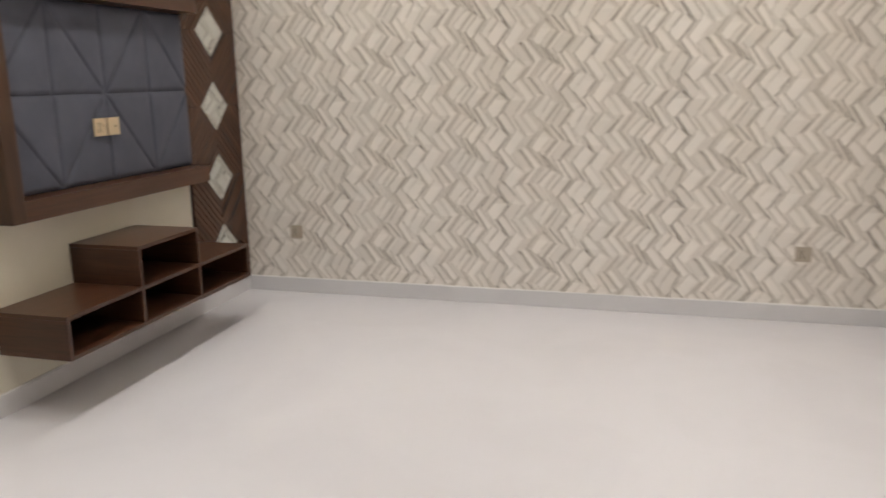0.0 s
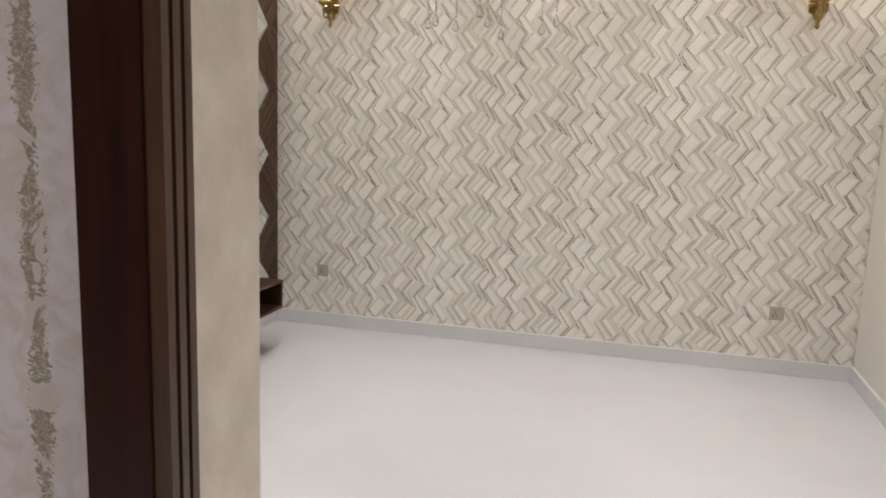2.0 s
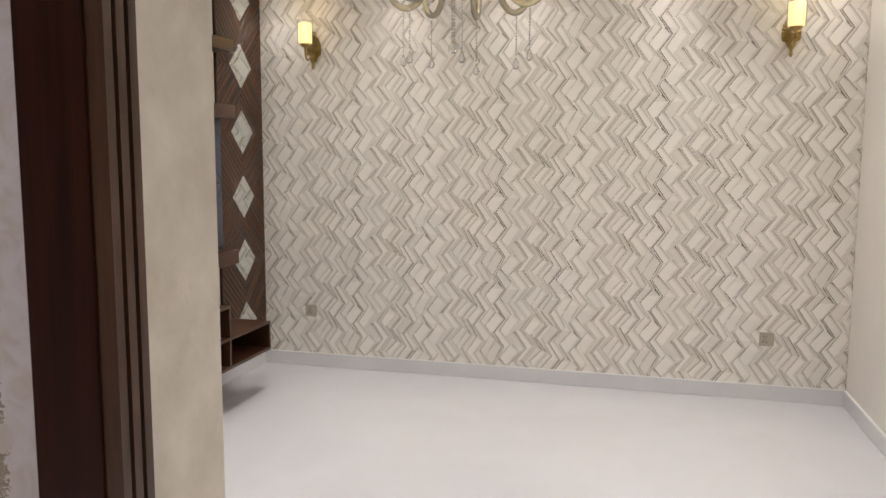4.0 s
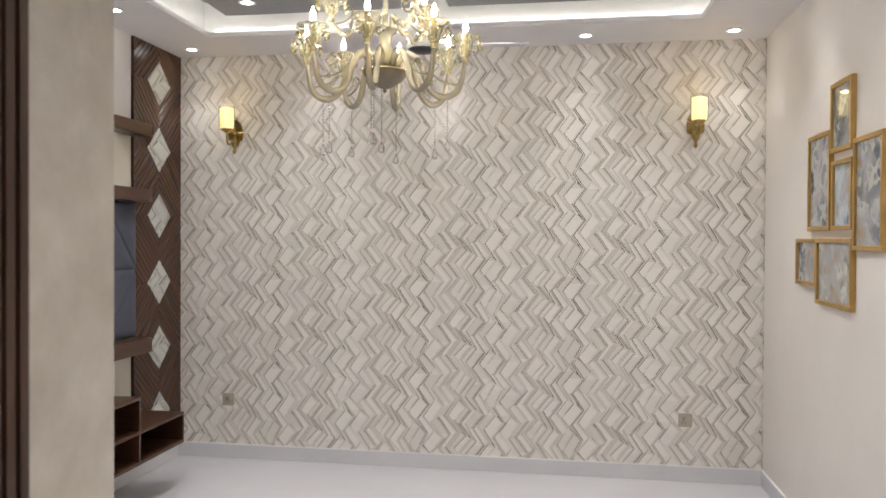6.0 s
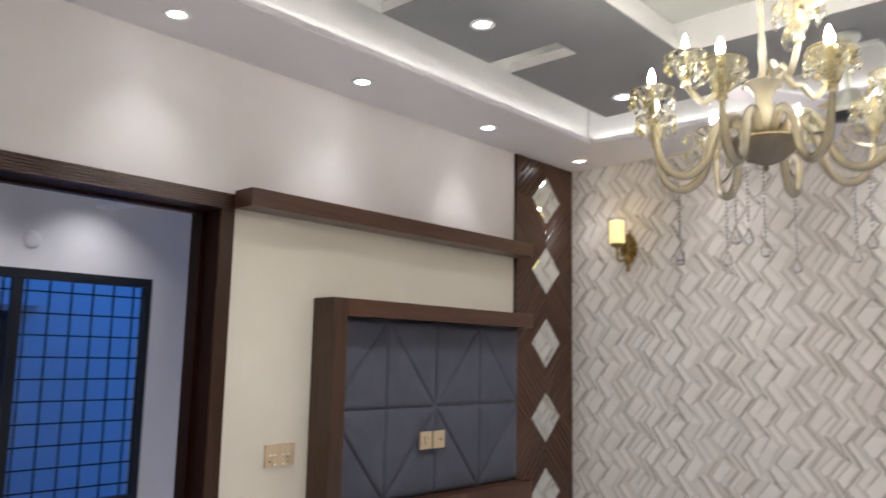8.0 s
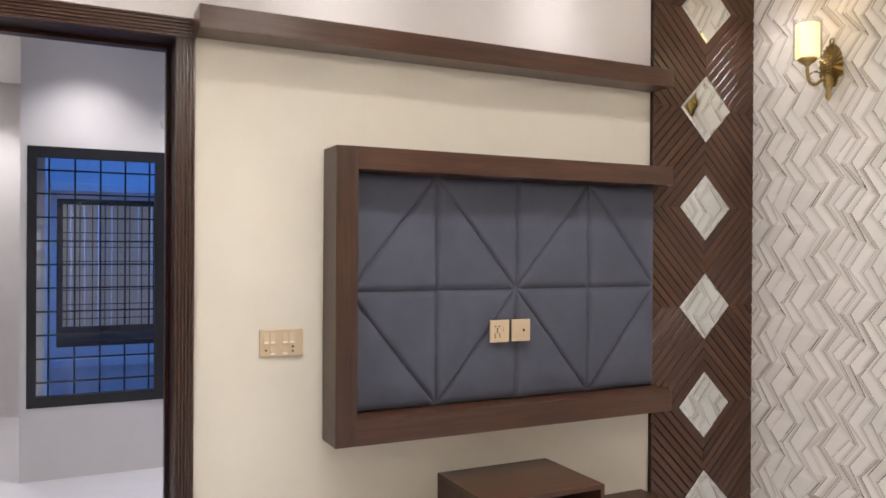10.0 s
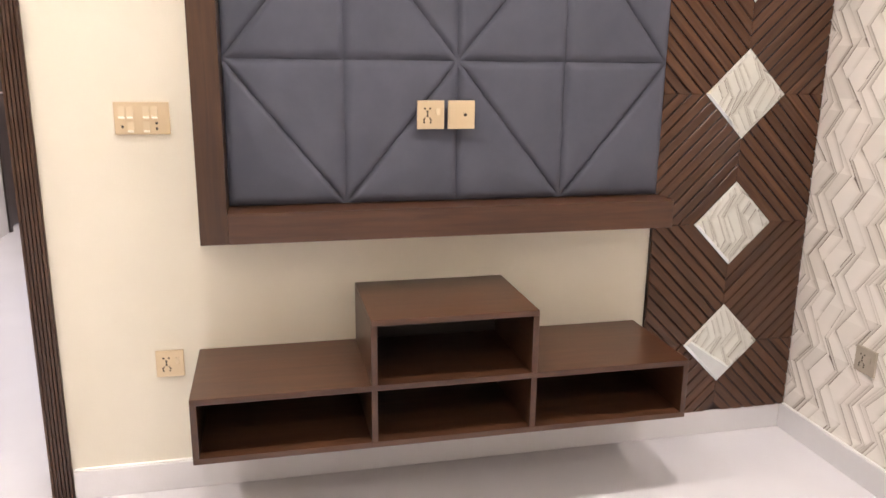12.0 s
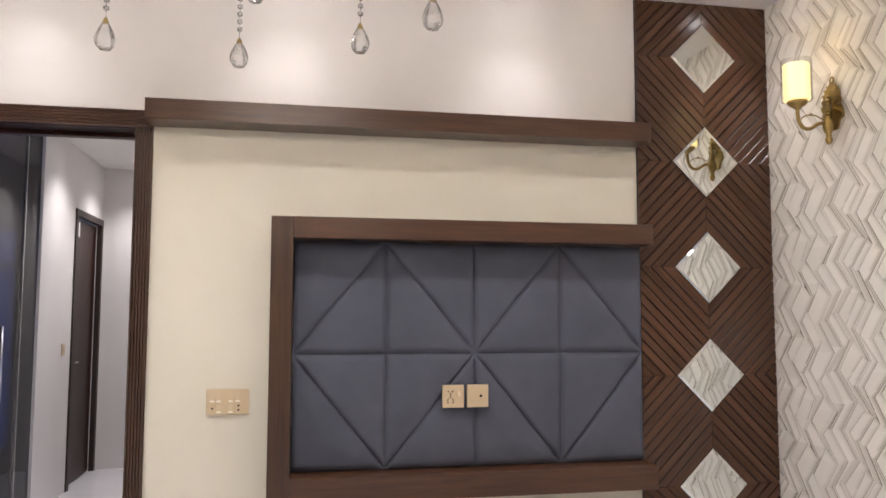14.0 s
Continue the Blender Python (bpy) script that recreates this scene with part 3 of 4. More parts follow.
part("architrave", grooved(bmesh.new(), "up", 0.560, 0.632, 0.0, 2.25, PX + 0.001, PX + 0.028, 3), M_WOODV, side_door)
part("architrave", grooved(bmesh.new(), "up", -0.466, -0.394, 0.0, 2.25, PX + 0.001, PX + 0.028, 3), M_WOODV, side_door)

# ---------- television wall ----------
# long shelf
shelf = thing("wall_shelf", (0.0, 3.4, 2.245), "long walnut floating shelf above the padded panel", "shelf")
part("shelf_board", boxes((0.021, 0.15, 2.412, 4.3775, 2.245, 2.322), bevel=0.002), M_WOODY, shelf)
part("shelf_cleat", boxes((0.0005, 0.0205, 2.43, 4.3775, 2.25, 2.318)), M_WOODY, shelf)

# padded panel in its box frame
tv = thing("padded_wall_panel", (0.0, 3.6, 0.853), "slate velvet padded panel in a deep walnut box frame", "wall panel")
TVY0, TVY1, TVZ0, TVZ1 = 2.868, 4.3775, 0.853, 1.902
FW = 0.08
part("frame_side", boxes((0.0005, 0.15, TVY0, TVY0 + FW, TVZ0 + 0.0005, TVZ1 - 0.0005), bevel=0.002), M_WOODV, tv)
part("frame_top", boxes((0.0215, 0.15, TVY0 + FW + 0.0005, TVY1, TVZ1 - FW, TVZ1), bevel=0.002), M_WOODY, tv)
part("frame_bottom", boxes((0.0215, 0.15, TVY0 + FW + 0.0005, TVY1, TVZ0, TVZ0 + FW + 0.012), bevel=0.002), M_WOODY, tv)
PY0, PY1, PZ0, PZ1 = TVY0 + FW + 0.002, 4.372, TVZ0 + FW + 0.014, TVZ1 - FW - 0.002
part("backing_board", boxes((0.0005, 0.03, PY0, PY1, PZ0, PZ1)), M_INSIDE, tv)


def cushion(a, b, c, base, rise):
    """A padded triangle in the y-z plane, seams sunk, middle full."""
    bm = bmesh.new()
    n = 30
    ids = {}
    a, b, c = Vector(a), Vector(b), Vector(c)
    area = abs((b - a).x * (c - a).y - (b - a).y * (c - a).x)
    hts = (area / (b - c).length, area / (c - a).length, area / (a - b).length)
    for i in range(n + 1):
        for j in range(n + 1 - i):
            l0, l1 = i / n, j / n
            l2 = 1 - l0 - l1
            p = a * l0 + b * l1 + c * l2
            d = min(l0 * hts[0], l1 * hts[1], l2 * hts[2])
            k = min(1.0, d / 0.011)
            h = rise * (1 - (1 - k) ** 2.0) + 0.009 * min(1.0, max(0.0, d) / 0.10) ** 0.7
            h += 0.0014 * noise.noise(Vector((p.x * 14, p.y * 14, 2.0))) + 0.0011 * max(0.0, 1 - d / 0.03) * noise.noise(Vector((p.x * 70, p.y * 70, 5.0)))
            ids[i, j] = bm.verts.new((base + h, p.x, p.y))
    for i in range(n):
        for j in range(n - i):
            f = bm.faces.new((ids[i, j], ids[i + 1, j], ids[i, j + 1]))
            f.smooth = True
            if i + j < n - 1:
                f = bm.faces.new((ids[i + 1, j], ids[i + 1, j + 1], ids[i, j + 1]))
                f.smooth = True
    return bm


ys = [PY0 + (PY1 - PY0) * i / 4 for i in range(5)]
zs = [PZ0, 1.386, PZ1]
for r in range(2):
    for c in range(4):
        y0, y1, z0, z1 = ys[c], ys[c + 1], zs[r], zs[r + 1]
        rising = (c % 2 == 0) if r == 1 else (c % 2 == 1)
        if rising:
            tris = (((y0, z0), (y1, z1), (y0, z1)), ((y0, z0), (y1, z0), (y1, z1)))
        else:
            tris = (((y0, z0), (y1, z0), (y0, z1)), ((y1, z0), (y1, z1), (y0, z1)))
        for q in tris:
            part("cushion", cushion(*q, 0.031, 0.011), M_PAD, tv)


# sockets and switches: built facing +x, then turned
def plate(name, label, category, width, height, keys, pins, group="", face=None):
    ob = thing(name, (0, 0, 0), label, category, group)
    part("cover_plate", boxes((0.0, 0.009, -width / 2, width / 2, -height / 2, height / 2), bevel=0.003), face or M_PLATE, ob)
    for (y, z, w, h) in keys:
        bm = boxes((0.0092, 0.0105, y - w / 2, y + w / 2, z - h / 2, z + h / 2))
        for v in bm.verts:
            if v.co.x > 0.010 and v.co.z < z:
                v.co.x += 0.0055
        part("rocker", bm, face or M_ROCKER, ob)
        if len(keys) > 1:
            part("indicator_bar", boxes((0.0110, 0.0172, y - w / 2 + 0.001, y + w / 2 - 0.001, z - h / 2 - 0.001, z - h / 2 + 0.005)), M_BAR, ob, "pale indicator bar")
    for (y, z, r) in pins:
        bm = bmesh.new()
        lathe(bm, [(0.0, 0.0), (r, 0.0), (r, 0.0006), (0.0, 0.0006)], (0, 0, 0), 10, Matrix.Rotation(radians(90), 3, "Y"))
        bmesh.ops.translate(bm, verts=bm.verts, vec=(0.0093, y, z))
        part("pin_hole", bm, M_HOLE, ob)
    return ob


PINS = [(-0.019, 0.019, 0.0032), (-0.003, 0.019, 0.0032), (-0.011, 0.010, 0.0032), (-0.011, 0.004, 0.0028), (-0.011, -0.003, 0.0032), (-0.019, -0.010, 0.0022), (-0.003, -0.010, 0.0022), (-0.022, -0.015, 0.003), (0.0, -0.015, 0.003), (-0.021, -0.023, 0.003), (-0.001, -0.023, 0.003)]
TURN_WALL = Matrix.Rotation(radians(-90), 4, "Z")
sw = plate("light_switch", "champagne eight-gang light switch plate on the cream wall", "switch", 0.155, 0.095,
           [(-0.055 + 0.0, 0.018, 0.018, 0.034), (-0.032, 0.018, 0.018, 0.034), (0.012, 0.018, 0.018, 0.034), (0.036, 0.018, 0.018, 0.034), (-0.032, -0.024, 0.018, 0.03), (0.012, -0.024, 0.018, 0.03)], [(0.04, -0.014, 0.004), (0.04, -0.03, 0.004), (-0.055, -0.024, 0.004)])
sw.matrix_basis = Matrix.Translation((0.0005, 2.716, 1.211))
so = plate("wall_socket", "champagne power socket plate on the cream wall", "socket", 0.086, 0.088, [(0.022, 0.010, 0.012, 0.020)], PINS, "wall sockets")
so.matrix_basis = Matrix.Translation((0.0005, 2.741, 0.441))
s2 = plate("wall_socket", "champagne power socket plate on the slate padding", "socket", 0.086, 0.088, [(0.022, 0.010, 0.012, 0.020)], PINS, "wall sockets")
s2.matrix_basis = Matrix.Translation((0.0595, 3.568, 1.222))
s3 = plate("aerial_socket", "champagne aerial outlet plate on the slate padding", "socket", 0.086, 0.088, [], [(0.012, 0.0, 0.0055)])
s3.matrix_basis = Matrix.Translation((0.0595, 3.666, 1.222))
M_SOCKW = paint("matt_grey_plate", (0.42, 0.36, 0.29), (0.48, 0.42, 0.34), 0.35, metal=0.2, bump=0.05)
for x, z in ((0.393, 0.425), (3.583, 0.405)):
    s4 = plate("wall_socket", "dull champagne socket plate on the zigzag wallpaper", "socket", 0.09, 0.09, [(0.022, 0.010, 0.012, 0.020)], PINS, "wallpaper sockets", M_SOCKW)
    s4.matrix_basis = Matrix.Translation((x, FY - 0.0005, z)) @ TURN_WALL

# floating console
con = thing("media_console", (0.0, 3.58, 0.285), "floating walnut media console with three open bays and a raised box", "console")
CY_0, CY_1, CZ0, CZ1, CD, TH = 2.832, 4.338, 0.285, 0.480, 0.392, 0.018
UZ, UY0, UY1 = 0.676, 3.332, 3.832
part("bottom_board", boxes((0.016, CD, CY_0, CY_1, CZ0, CZ0 + TH), bevel=0.0015), M_WOODY, con)
part("top_board", boxes((0.0005, CD, CY_0, CY_1, CZ1 - TH, CZ1), bevel=0.0015), M_WOODY, con)
for y in (CY_0, UY0, UY1 - TH, CY_1 - TH):
    part("upright", boxes((0.016, CD - 0.0005, y, y + TH, CZ0 + TH + 0.0003, CZ1 - TH - 0.0003), bevel=0.001), M_WOODX, con)
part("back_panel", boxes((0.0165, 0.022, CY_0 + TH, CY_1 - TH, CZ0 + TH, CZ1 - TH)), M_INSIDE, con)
for y in (UY0, UY1 - TH):
    part("box_side", boxes((0.0005, CD, y, y + TH, CZ1 + 0.0005, UZ - TH - 0.0003), bevel=0.001), M_WOODX, con)
part("box_top", boxes((0.0005, CD, UY0, UY1, UZ - TH, UZ), bevel=0.0015), M_WOODY, con)
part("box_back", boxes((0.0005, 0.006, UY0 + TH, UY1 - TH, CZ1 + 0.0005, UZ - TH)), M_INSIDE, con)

# slatted corner panel with diamond mirrors
pan = thing("slatted_wall_panel", (0.0, 4.69, 0.098), "walnut corner panel of mitred slats with diamond mirrors", "wall panel")
QY0, QY1, QZ0, QZ1, QC = 4.378, 4.996, 0.0985, H - 0.001, 4.687
part("backing_board", boxes((0.0005, 0.013, QY0, QY1, QZ0, QZ1)), M_JAMB, pan)
DZS = [2.651 - 0.4553 * i for i in range(6)]


def clip(poly, axis, limit, keep_less):
    out = []
    for i in range(len(poly)):
        p, q = poly[i], poly[(i + 1) % len(poly)]
        ip = (p[axis] <= limit) == keep_less or abs(p[axis] - limit) < 1e-9
        iq = (q[axis] <= limit) == keep_less or abs(q[axis] - limit) < 1e-9
        if ip:
            out.append(p)
        if ip != iq:
            s = (limit - p[axis]) / (q[axis] - p[axis])
            out.append((p[0] + s * (q[0] - p[0]), p[1] + s * (q[1] - p[1])))
    return out


def slats(zc, lo, hi):
    step, gap = 0.0500, 0.0070
    r = 0.153
    first = True
    while r < 0.80:
        r1 = r + (0.062 if first else step) - gap
        for sy in (-1, 1):
            for sz in (-1, 1):
                poly = [(QC + sy * r, zc), (QC + sy * r1, zc), (QC, zc + sz * r1), (QC, zc + sz * r)]
                poly = clip(poly, 0, QY1, True)
                poly = clip(poly, 0, QY0, False) if poly else poly
                poly = clip(poly, 1, hi, True) if poly else poly
                poly = clip(poly, 1, lo, False) if poly else poly
                if len(poly) < 3:
                    continue
                ar = 0.5 * abs(sum(poly[i][0] * poly[(i + 1) % len(poly)][1] - poly[(i + 1) % len(poly)][0] * poly[i][1] for i in range(len(poly))))
                if ar < 6e-4:
                    continue
                bm = bmesh.new()
                prism(bm, poly, 0.0132, 0.0215, lambda a, b, d: (d, a, b))
                bmesh.ops.recalc_face_normals(bm, faces=bm.faces[:])
                bmesh.ops.bevel(bm, geom=[e for e in bm.edges if all(v.co.x > 0.02 for v in e.verts)], offset=0.0016, segments=1, affect="EDGES")
                part("slat", bm, M_SLAT[0 if sy * sz > 0 else 1], pan)
        r = r1 + gap
        first = False


M_SLAT = (wood("walnut_slat_rising", (0.052, 0.0215, 0.0115), (0.096, 0.042, 0.0205), "y", 0.26, 0.6, 45), wood("walnut_slat_falling", (0.049, 0.0200, 0.0108), (0.090, 0.039, 0.0190), "y", 0.26, 0.6, -45))
DZN = min(DZS)
for i in (0, 2, 4):
    slats(DZS[i], max(QZ0, DZS[i] - 0.4553), min(QZ1, DZS[i] + 0.4553))
if DZN > QZ0 and abs(DZN - min(DZS[i] for i in (0, 2, 4))) > 0.1:
    slats(DZN - 0.4553, QZ0, DZN)
for z in DZS:
    bm = bmesh.new()
    hw = 0.152
    outer = [(QC - hw, z), (QC, z - hw), (QC + hw, z), (QC, z + hw)]
    prism(bm, outer, 0.0216, 0.0250, lambda a, b, d: (d, a, b))
    hv = 0.138
    inner = [(QC - hv, z), (QC, z - hv), (QC + hv, z), (QC, z + hv)]
    bm2 = [bm.verts.new((0.0285, a, b)) for a, b in inner]
    top = [bm.verts.new((0.0252, a, b)) for a, b in outer]
    bm.faces.new(bm2)
    for i in range(4):
        bm.faces.new((top[i], top[(i + 1) % 4], bm2[(i + 1) % 4], bm2[i]))
    part("diamond_mirror", bm, M_MIRROR, pan, "bevelled diamond mirror")


# ---------- framed prints ----------
def print_material(name, hue, seed):
    m, t, p = nodes_of(name)
    w = where(t)
    off = add(t, "ShaderNodeMapping")
    off.inputs["Location"].default_value = (seed, seed * 0.7, seed * 1.3)
    t.links.new(w, off.inputs[0])
    n1 = add(t, "ShaderNodeTexNoise", Scale=7.0, Detail=3.0, Distortion=0.6)
    n2 = add(t, "ShaderNodeTexWave", Scale=9.0, Distortion=9.0, Detail=3.0)
    n2.inputs["Detail Scale"].default_value = 1.4
    for n in (n1, n2):
        t.links.new(off.outputs[0], n.inputs["Vector"])
    r = ramp(t, n1.outputs["Fac"], [(0.30, (0.07, 0.09, 0.12)), (0.44, hue), (0.56, (0.36, 0.37, 0.38)), (0.70, (0.34, 0.25, 0.15))])
    lines = ramp(t, n2.outputs["Fac"], [(0.55, (0, 0, 0)), (0.85, (1, 1, 1))])
    msk = ramp(t, n1.outputs["Fac"], [(0.42, (1, 1, 1)), (0.62, (0, 0, 0))])
    mx = t.nodes.new("ShaderNodeMix")
    mx.data_type = "RGBA"
    f = mth(t, "MULTIPLY", mth(t, "MULTIPLY", lines.outputs[0], msk.outputs[0]), 0.75)
    t.links.new(f, mx.inputs["Factor"])
    t.links.new(r.outputs[0], mx.inputs["A"])
    mx.inputs["B"].default_value = (0.62, 0.60, 0.55, 1)
    t.links.new(mx.outputs["Result"], p.inputs["Base Color"])
    p.inputs["Roughness"].default_value = 0.06
    return m


def picture(y0, y1, z0, z1, material, label):
    ob = thing("framed_print", (RX, (y0 + y1) / 2, z0), label, "picture", "framed prints on the wall")
    fw, d = 0.022, 0.024
    for n, dims in (("frame_rail", (y0, y1, z1 - fw, z1)), ("frame_rail", (y0, y1, z0, z0 + fw)), ("frame_stile", (y0, y0 + fw, z0 + fw + 0.0003, z1 - fw - 0.0003)), ("frame_stile", (y1 - fw, y1, z0 + fw + 0.0003, z1 - fw - 0.0003))):
        part(n, boxes((RX - d, RX - 0.0005, *dims), bevel=0.003), M_GOLD, ob)
    part("print", boxes((RX - 0.012, RX - 0.001, y0 + fw - 0.002, y1 - fw + 0.002, z0 + fw - 0.002, z1 - fw + 0.002)), material, ob)


GOLDEN = "botanical print in a slim gold frame"
picture(3.435, 3.715, 2.010, 2.340, print_material("print_palms", (0.24, 0.25, 0.24), 1.0), "small grey and tan " + GOLDEN)
picture(3.715, 4.050, 1.642, 2.130, print_material("print_thistle", (0.22, 0.24, 0.27), 5.0), "tall blue-grey and amber " + GOLDEN)
picture(3.425, 3.690, 1.642, 1.970, print_material("print_sky", (0.52, 0.60, 0.66), 9.0), "pale blue abstract print in a slim gold frame")
picture(3.085, 3.412, 1.549, 2.045, print_material("print_leaves", (0.24, 0.24, 0.25), 13.0), "large silver-leaf " + GOLDEN)
picture(3.916, 4.250, 1.356, 1.604, print_material("print_fern", (0.20, 0.23, 0.26), 17.0), "low wide grey fern " + GOLDEN)
picture(3.420, 3.912, 1.273, 1.604, print_material("print_grasses", (0.40, 0.38, 0.34), 21.0), "wide white grasses " + GOLDEN)


# ---------- wall sconces ----------
def sconce(x, z):
    ob = thing("wall_sconce", (x, FY, z), "antique brass wall sconce with a lit candle shade", "wall light", "wall sconces")
    y = FY
    # fluted fan shell over a tapered back plate
    bm = bmesh.new()
    n = 29
    c = Vector((x, y - 0.016, z + 0.135))
    rows = []
    for i in range(n):
        a = radians(-22 + 224 * i / (n - 1))
        deep = -0.007 if i % 2 else 0.0
        rows.append([bm.verts.new(c + Vector((math.cos(a) * r * 0.62, deep * (r / 0.09) - 0.010 * (1 - r / 0.1), math.sin(a) * r * (1.0 if math.sin(a) > 0 else 1.5)))) for r in (0.012, 0.045, 0.075, 0.088, 0.094 if i % 2 else 0.090)])
    for a, b in zip(rows, rows[1:]):
        for k in range(4):
            bm.faces.new((a[k], b[k], b[k + 1], a[k + 1]))
    bmesh.ops.solidify(bm, geom=bm.faces[:], thickness=0.004)
    part("shell_plate", bm, M_BRASS, ob)
    bm = bmesh.new()
    prism(bm, [(-0.042, 0.128), (-0.048, 0.088), (-0.028, 0.080), (-0.014, 0.045), (0.014, 0.045), (0.028, 0.080), (0.048, 0.088), (0.042, 0.128)], 0.0005, 0.010, lambda a, b, d: (x + a, y - d, z + b))
    bmesh.ops.recalc_face_normals(bm, faces=bm.faces[:])
    bmesh.ops.bevel(bm, geom=bm.edges[:], offset=0.002, segments=1, affect="EDGES")
    part("back_plate", bm, M_BRASS, ob)
    # vase with a pointed drop, and a beaded stem above it
    bm = bmesh.new()
    lathe(bm, [(0.0, -0.016), (0.007, -0.011), (0.0125, 0.0), (0.014, 0.008), (0.008, 0.016), (0.012, 0.021), (0.008, 0.026), (0.015, 0.036), (0.0205, 0.052), (0.0215, 0.066), (0.017, 0.080), (0.012, 0.089), (0.016, 0.094), (0.0, 0.098)], (x, y - 0.038, z), 18)
    part("vase", bm, M_BRASS, ob)
    bm = bmesh.new()
    for k in range(6):
        lathe(bm, [(0.004, 0.098 + 0.0135 * k), (0.0105, 0.102 + 0.0135 * k), (0.0115, 0.105 + 0.0135 * k), (0.0085, 0.109 + 0.0135 * k), (0.004, 0.1112 + 0.0135 * k)], (x, y - 0.035, z), 12)
    part("beaded_stem", bm, M_BRASS, ob)
    bm = bmesh.new()
    tube(bm, [(x + 0.010 * math.cos(t), y - 0.016, z + 0.240 + 0.012 * math.sin(t)) for t in [2 * math.pi * i / 14 for i in range(15)]], 0.0038, 6)
    part("finial_ring", bm, M_BRASS, ob)
    sy = y - 0.168
    bm = bmesh.new()
    tube(bm, smooth_path([(x, y - 0.050, z + 0.066), (x, y - 0.078, z + 0.066), (x, y - 0.112, z + 0.046), (x, y - 0.142, z + 0.045), (x, y - 0.162, z + 0.066), (x, sy, z + 0.095), (x, sy, z + 0.125)], 6), 0.0072, 10)
    part("arm", bm, M_BRASS, ob)
    bm = bmesh.new()
    tube(bm, smooth_path([(x, y - 0.055, z + 0.078), (x, y - 0.085, z + 0.094), (x, y - 0.118, z + 0.098), (x, y - 0.145, z + 0.088), (x, sy + 0.008, z + 0.072)], 6), 0.0022, 6)
    bmesh.ops.create_uvsphere(bm, u_segments=8, v_segments=6, radius=0.006, matrix=Matrix.Translation((x, y - 0.112, z + 0.099)))
    part("filigree_scroll", bm, M_BRASS, ob)
    bm = bmesh.new()
    lathe(bm, [(0.0, 0.116), (0.010, 0.117), (0.016, 0.124), (0.030, 0.132), (0.038, 0.141), (0.039, 0.147), (0.036, 0.149), (0.0, 0.149)], (x, sy, z), 20)
    part("cup", bm, M_BRASS, ob)
    bm = bmesh.new()
    lathe(bm, [(0.0, 0.150), (0.046, 0.150), (0.048, 0.154), (0.048, 0.290), (0.045, 0.291), (0.045, 0.286), (0.0, 0.285)], (x, sy, z), 28)
    part("candle_shade", bm, M_SHADE, ob, "glowing cream candle shade")
    bm = bmesh.new()
    lathe(bm, [(0.055, 0.1495), (0.057, 0.1495), (0.057, 0.308), (0.055, 0.308), (0.055, 0.1495)], (x, sy, z), 28)
    g = part("glass_sleeve", bm, M_SLEEVE, ob, "clear glass sleeve")
    g.visible_shadow = False
    la = bpy.data.lights.new("sconce_lamp", "POINT")
    la.energy, la.shadow_soft_size, la.color = 0.16, 0.012, (1.0, 0.74, 0.36)
    lo = new("sconce_lamp", la)
    lo.matrix_basis = Matrix.Translation((x, sy, z + 0.305))


sconce(0.45, 2.206)
sconce(3.627, 2.206)


# ---------- chandelier ----------
CHX, CHY = 2.045, 2.875


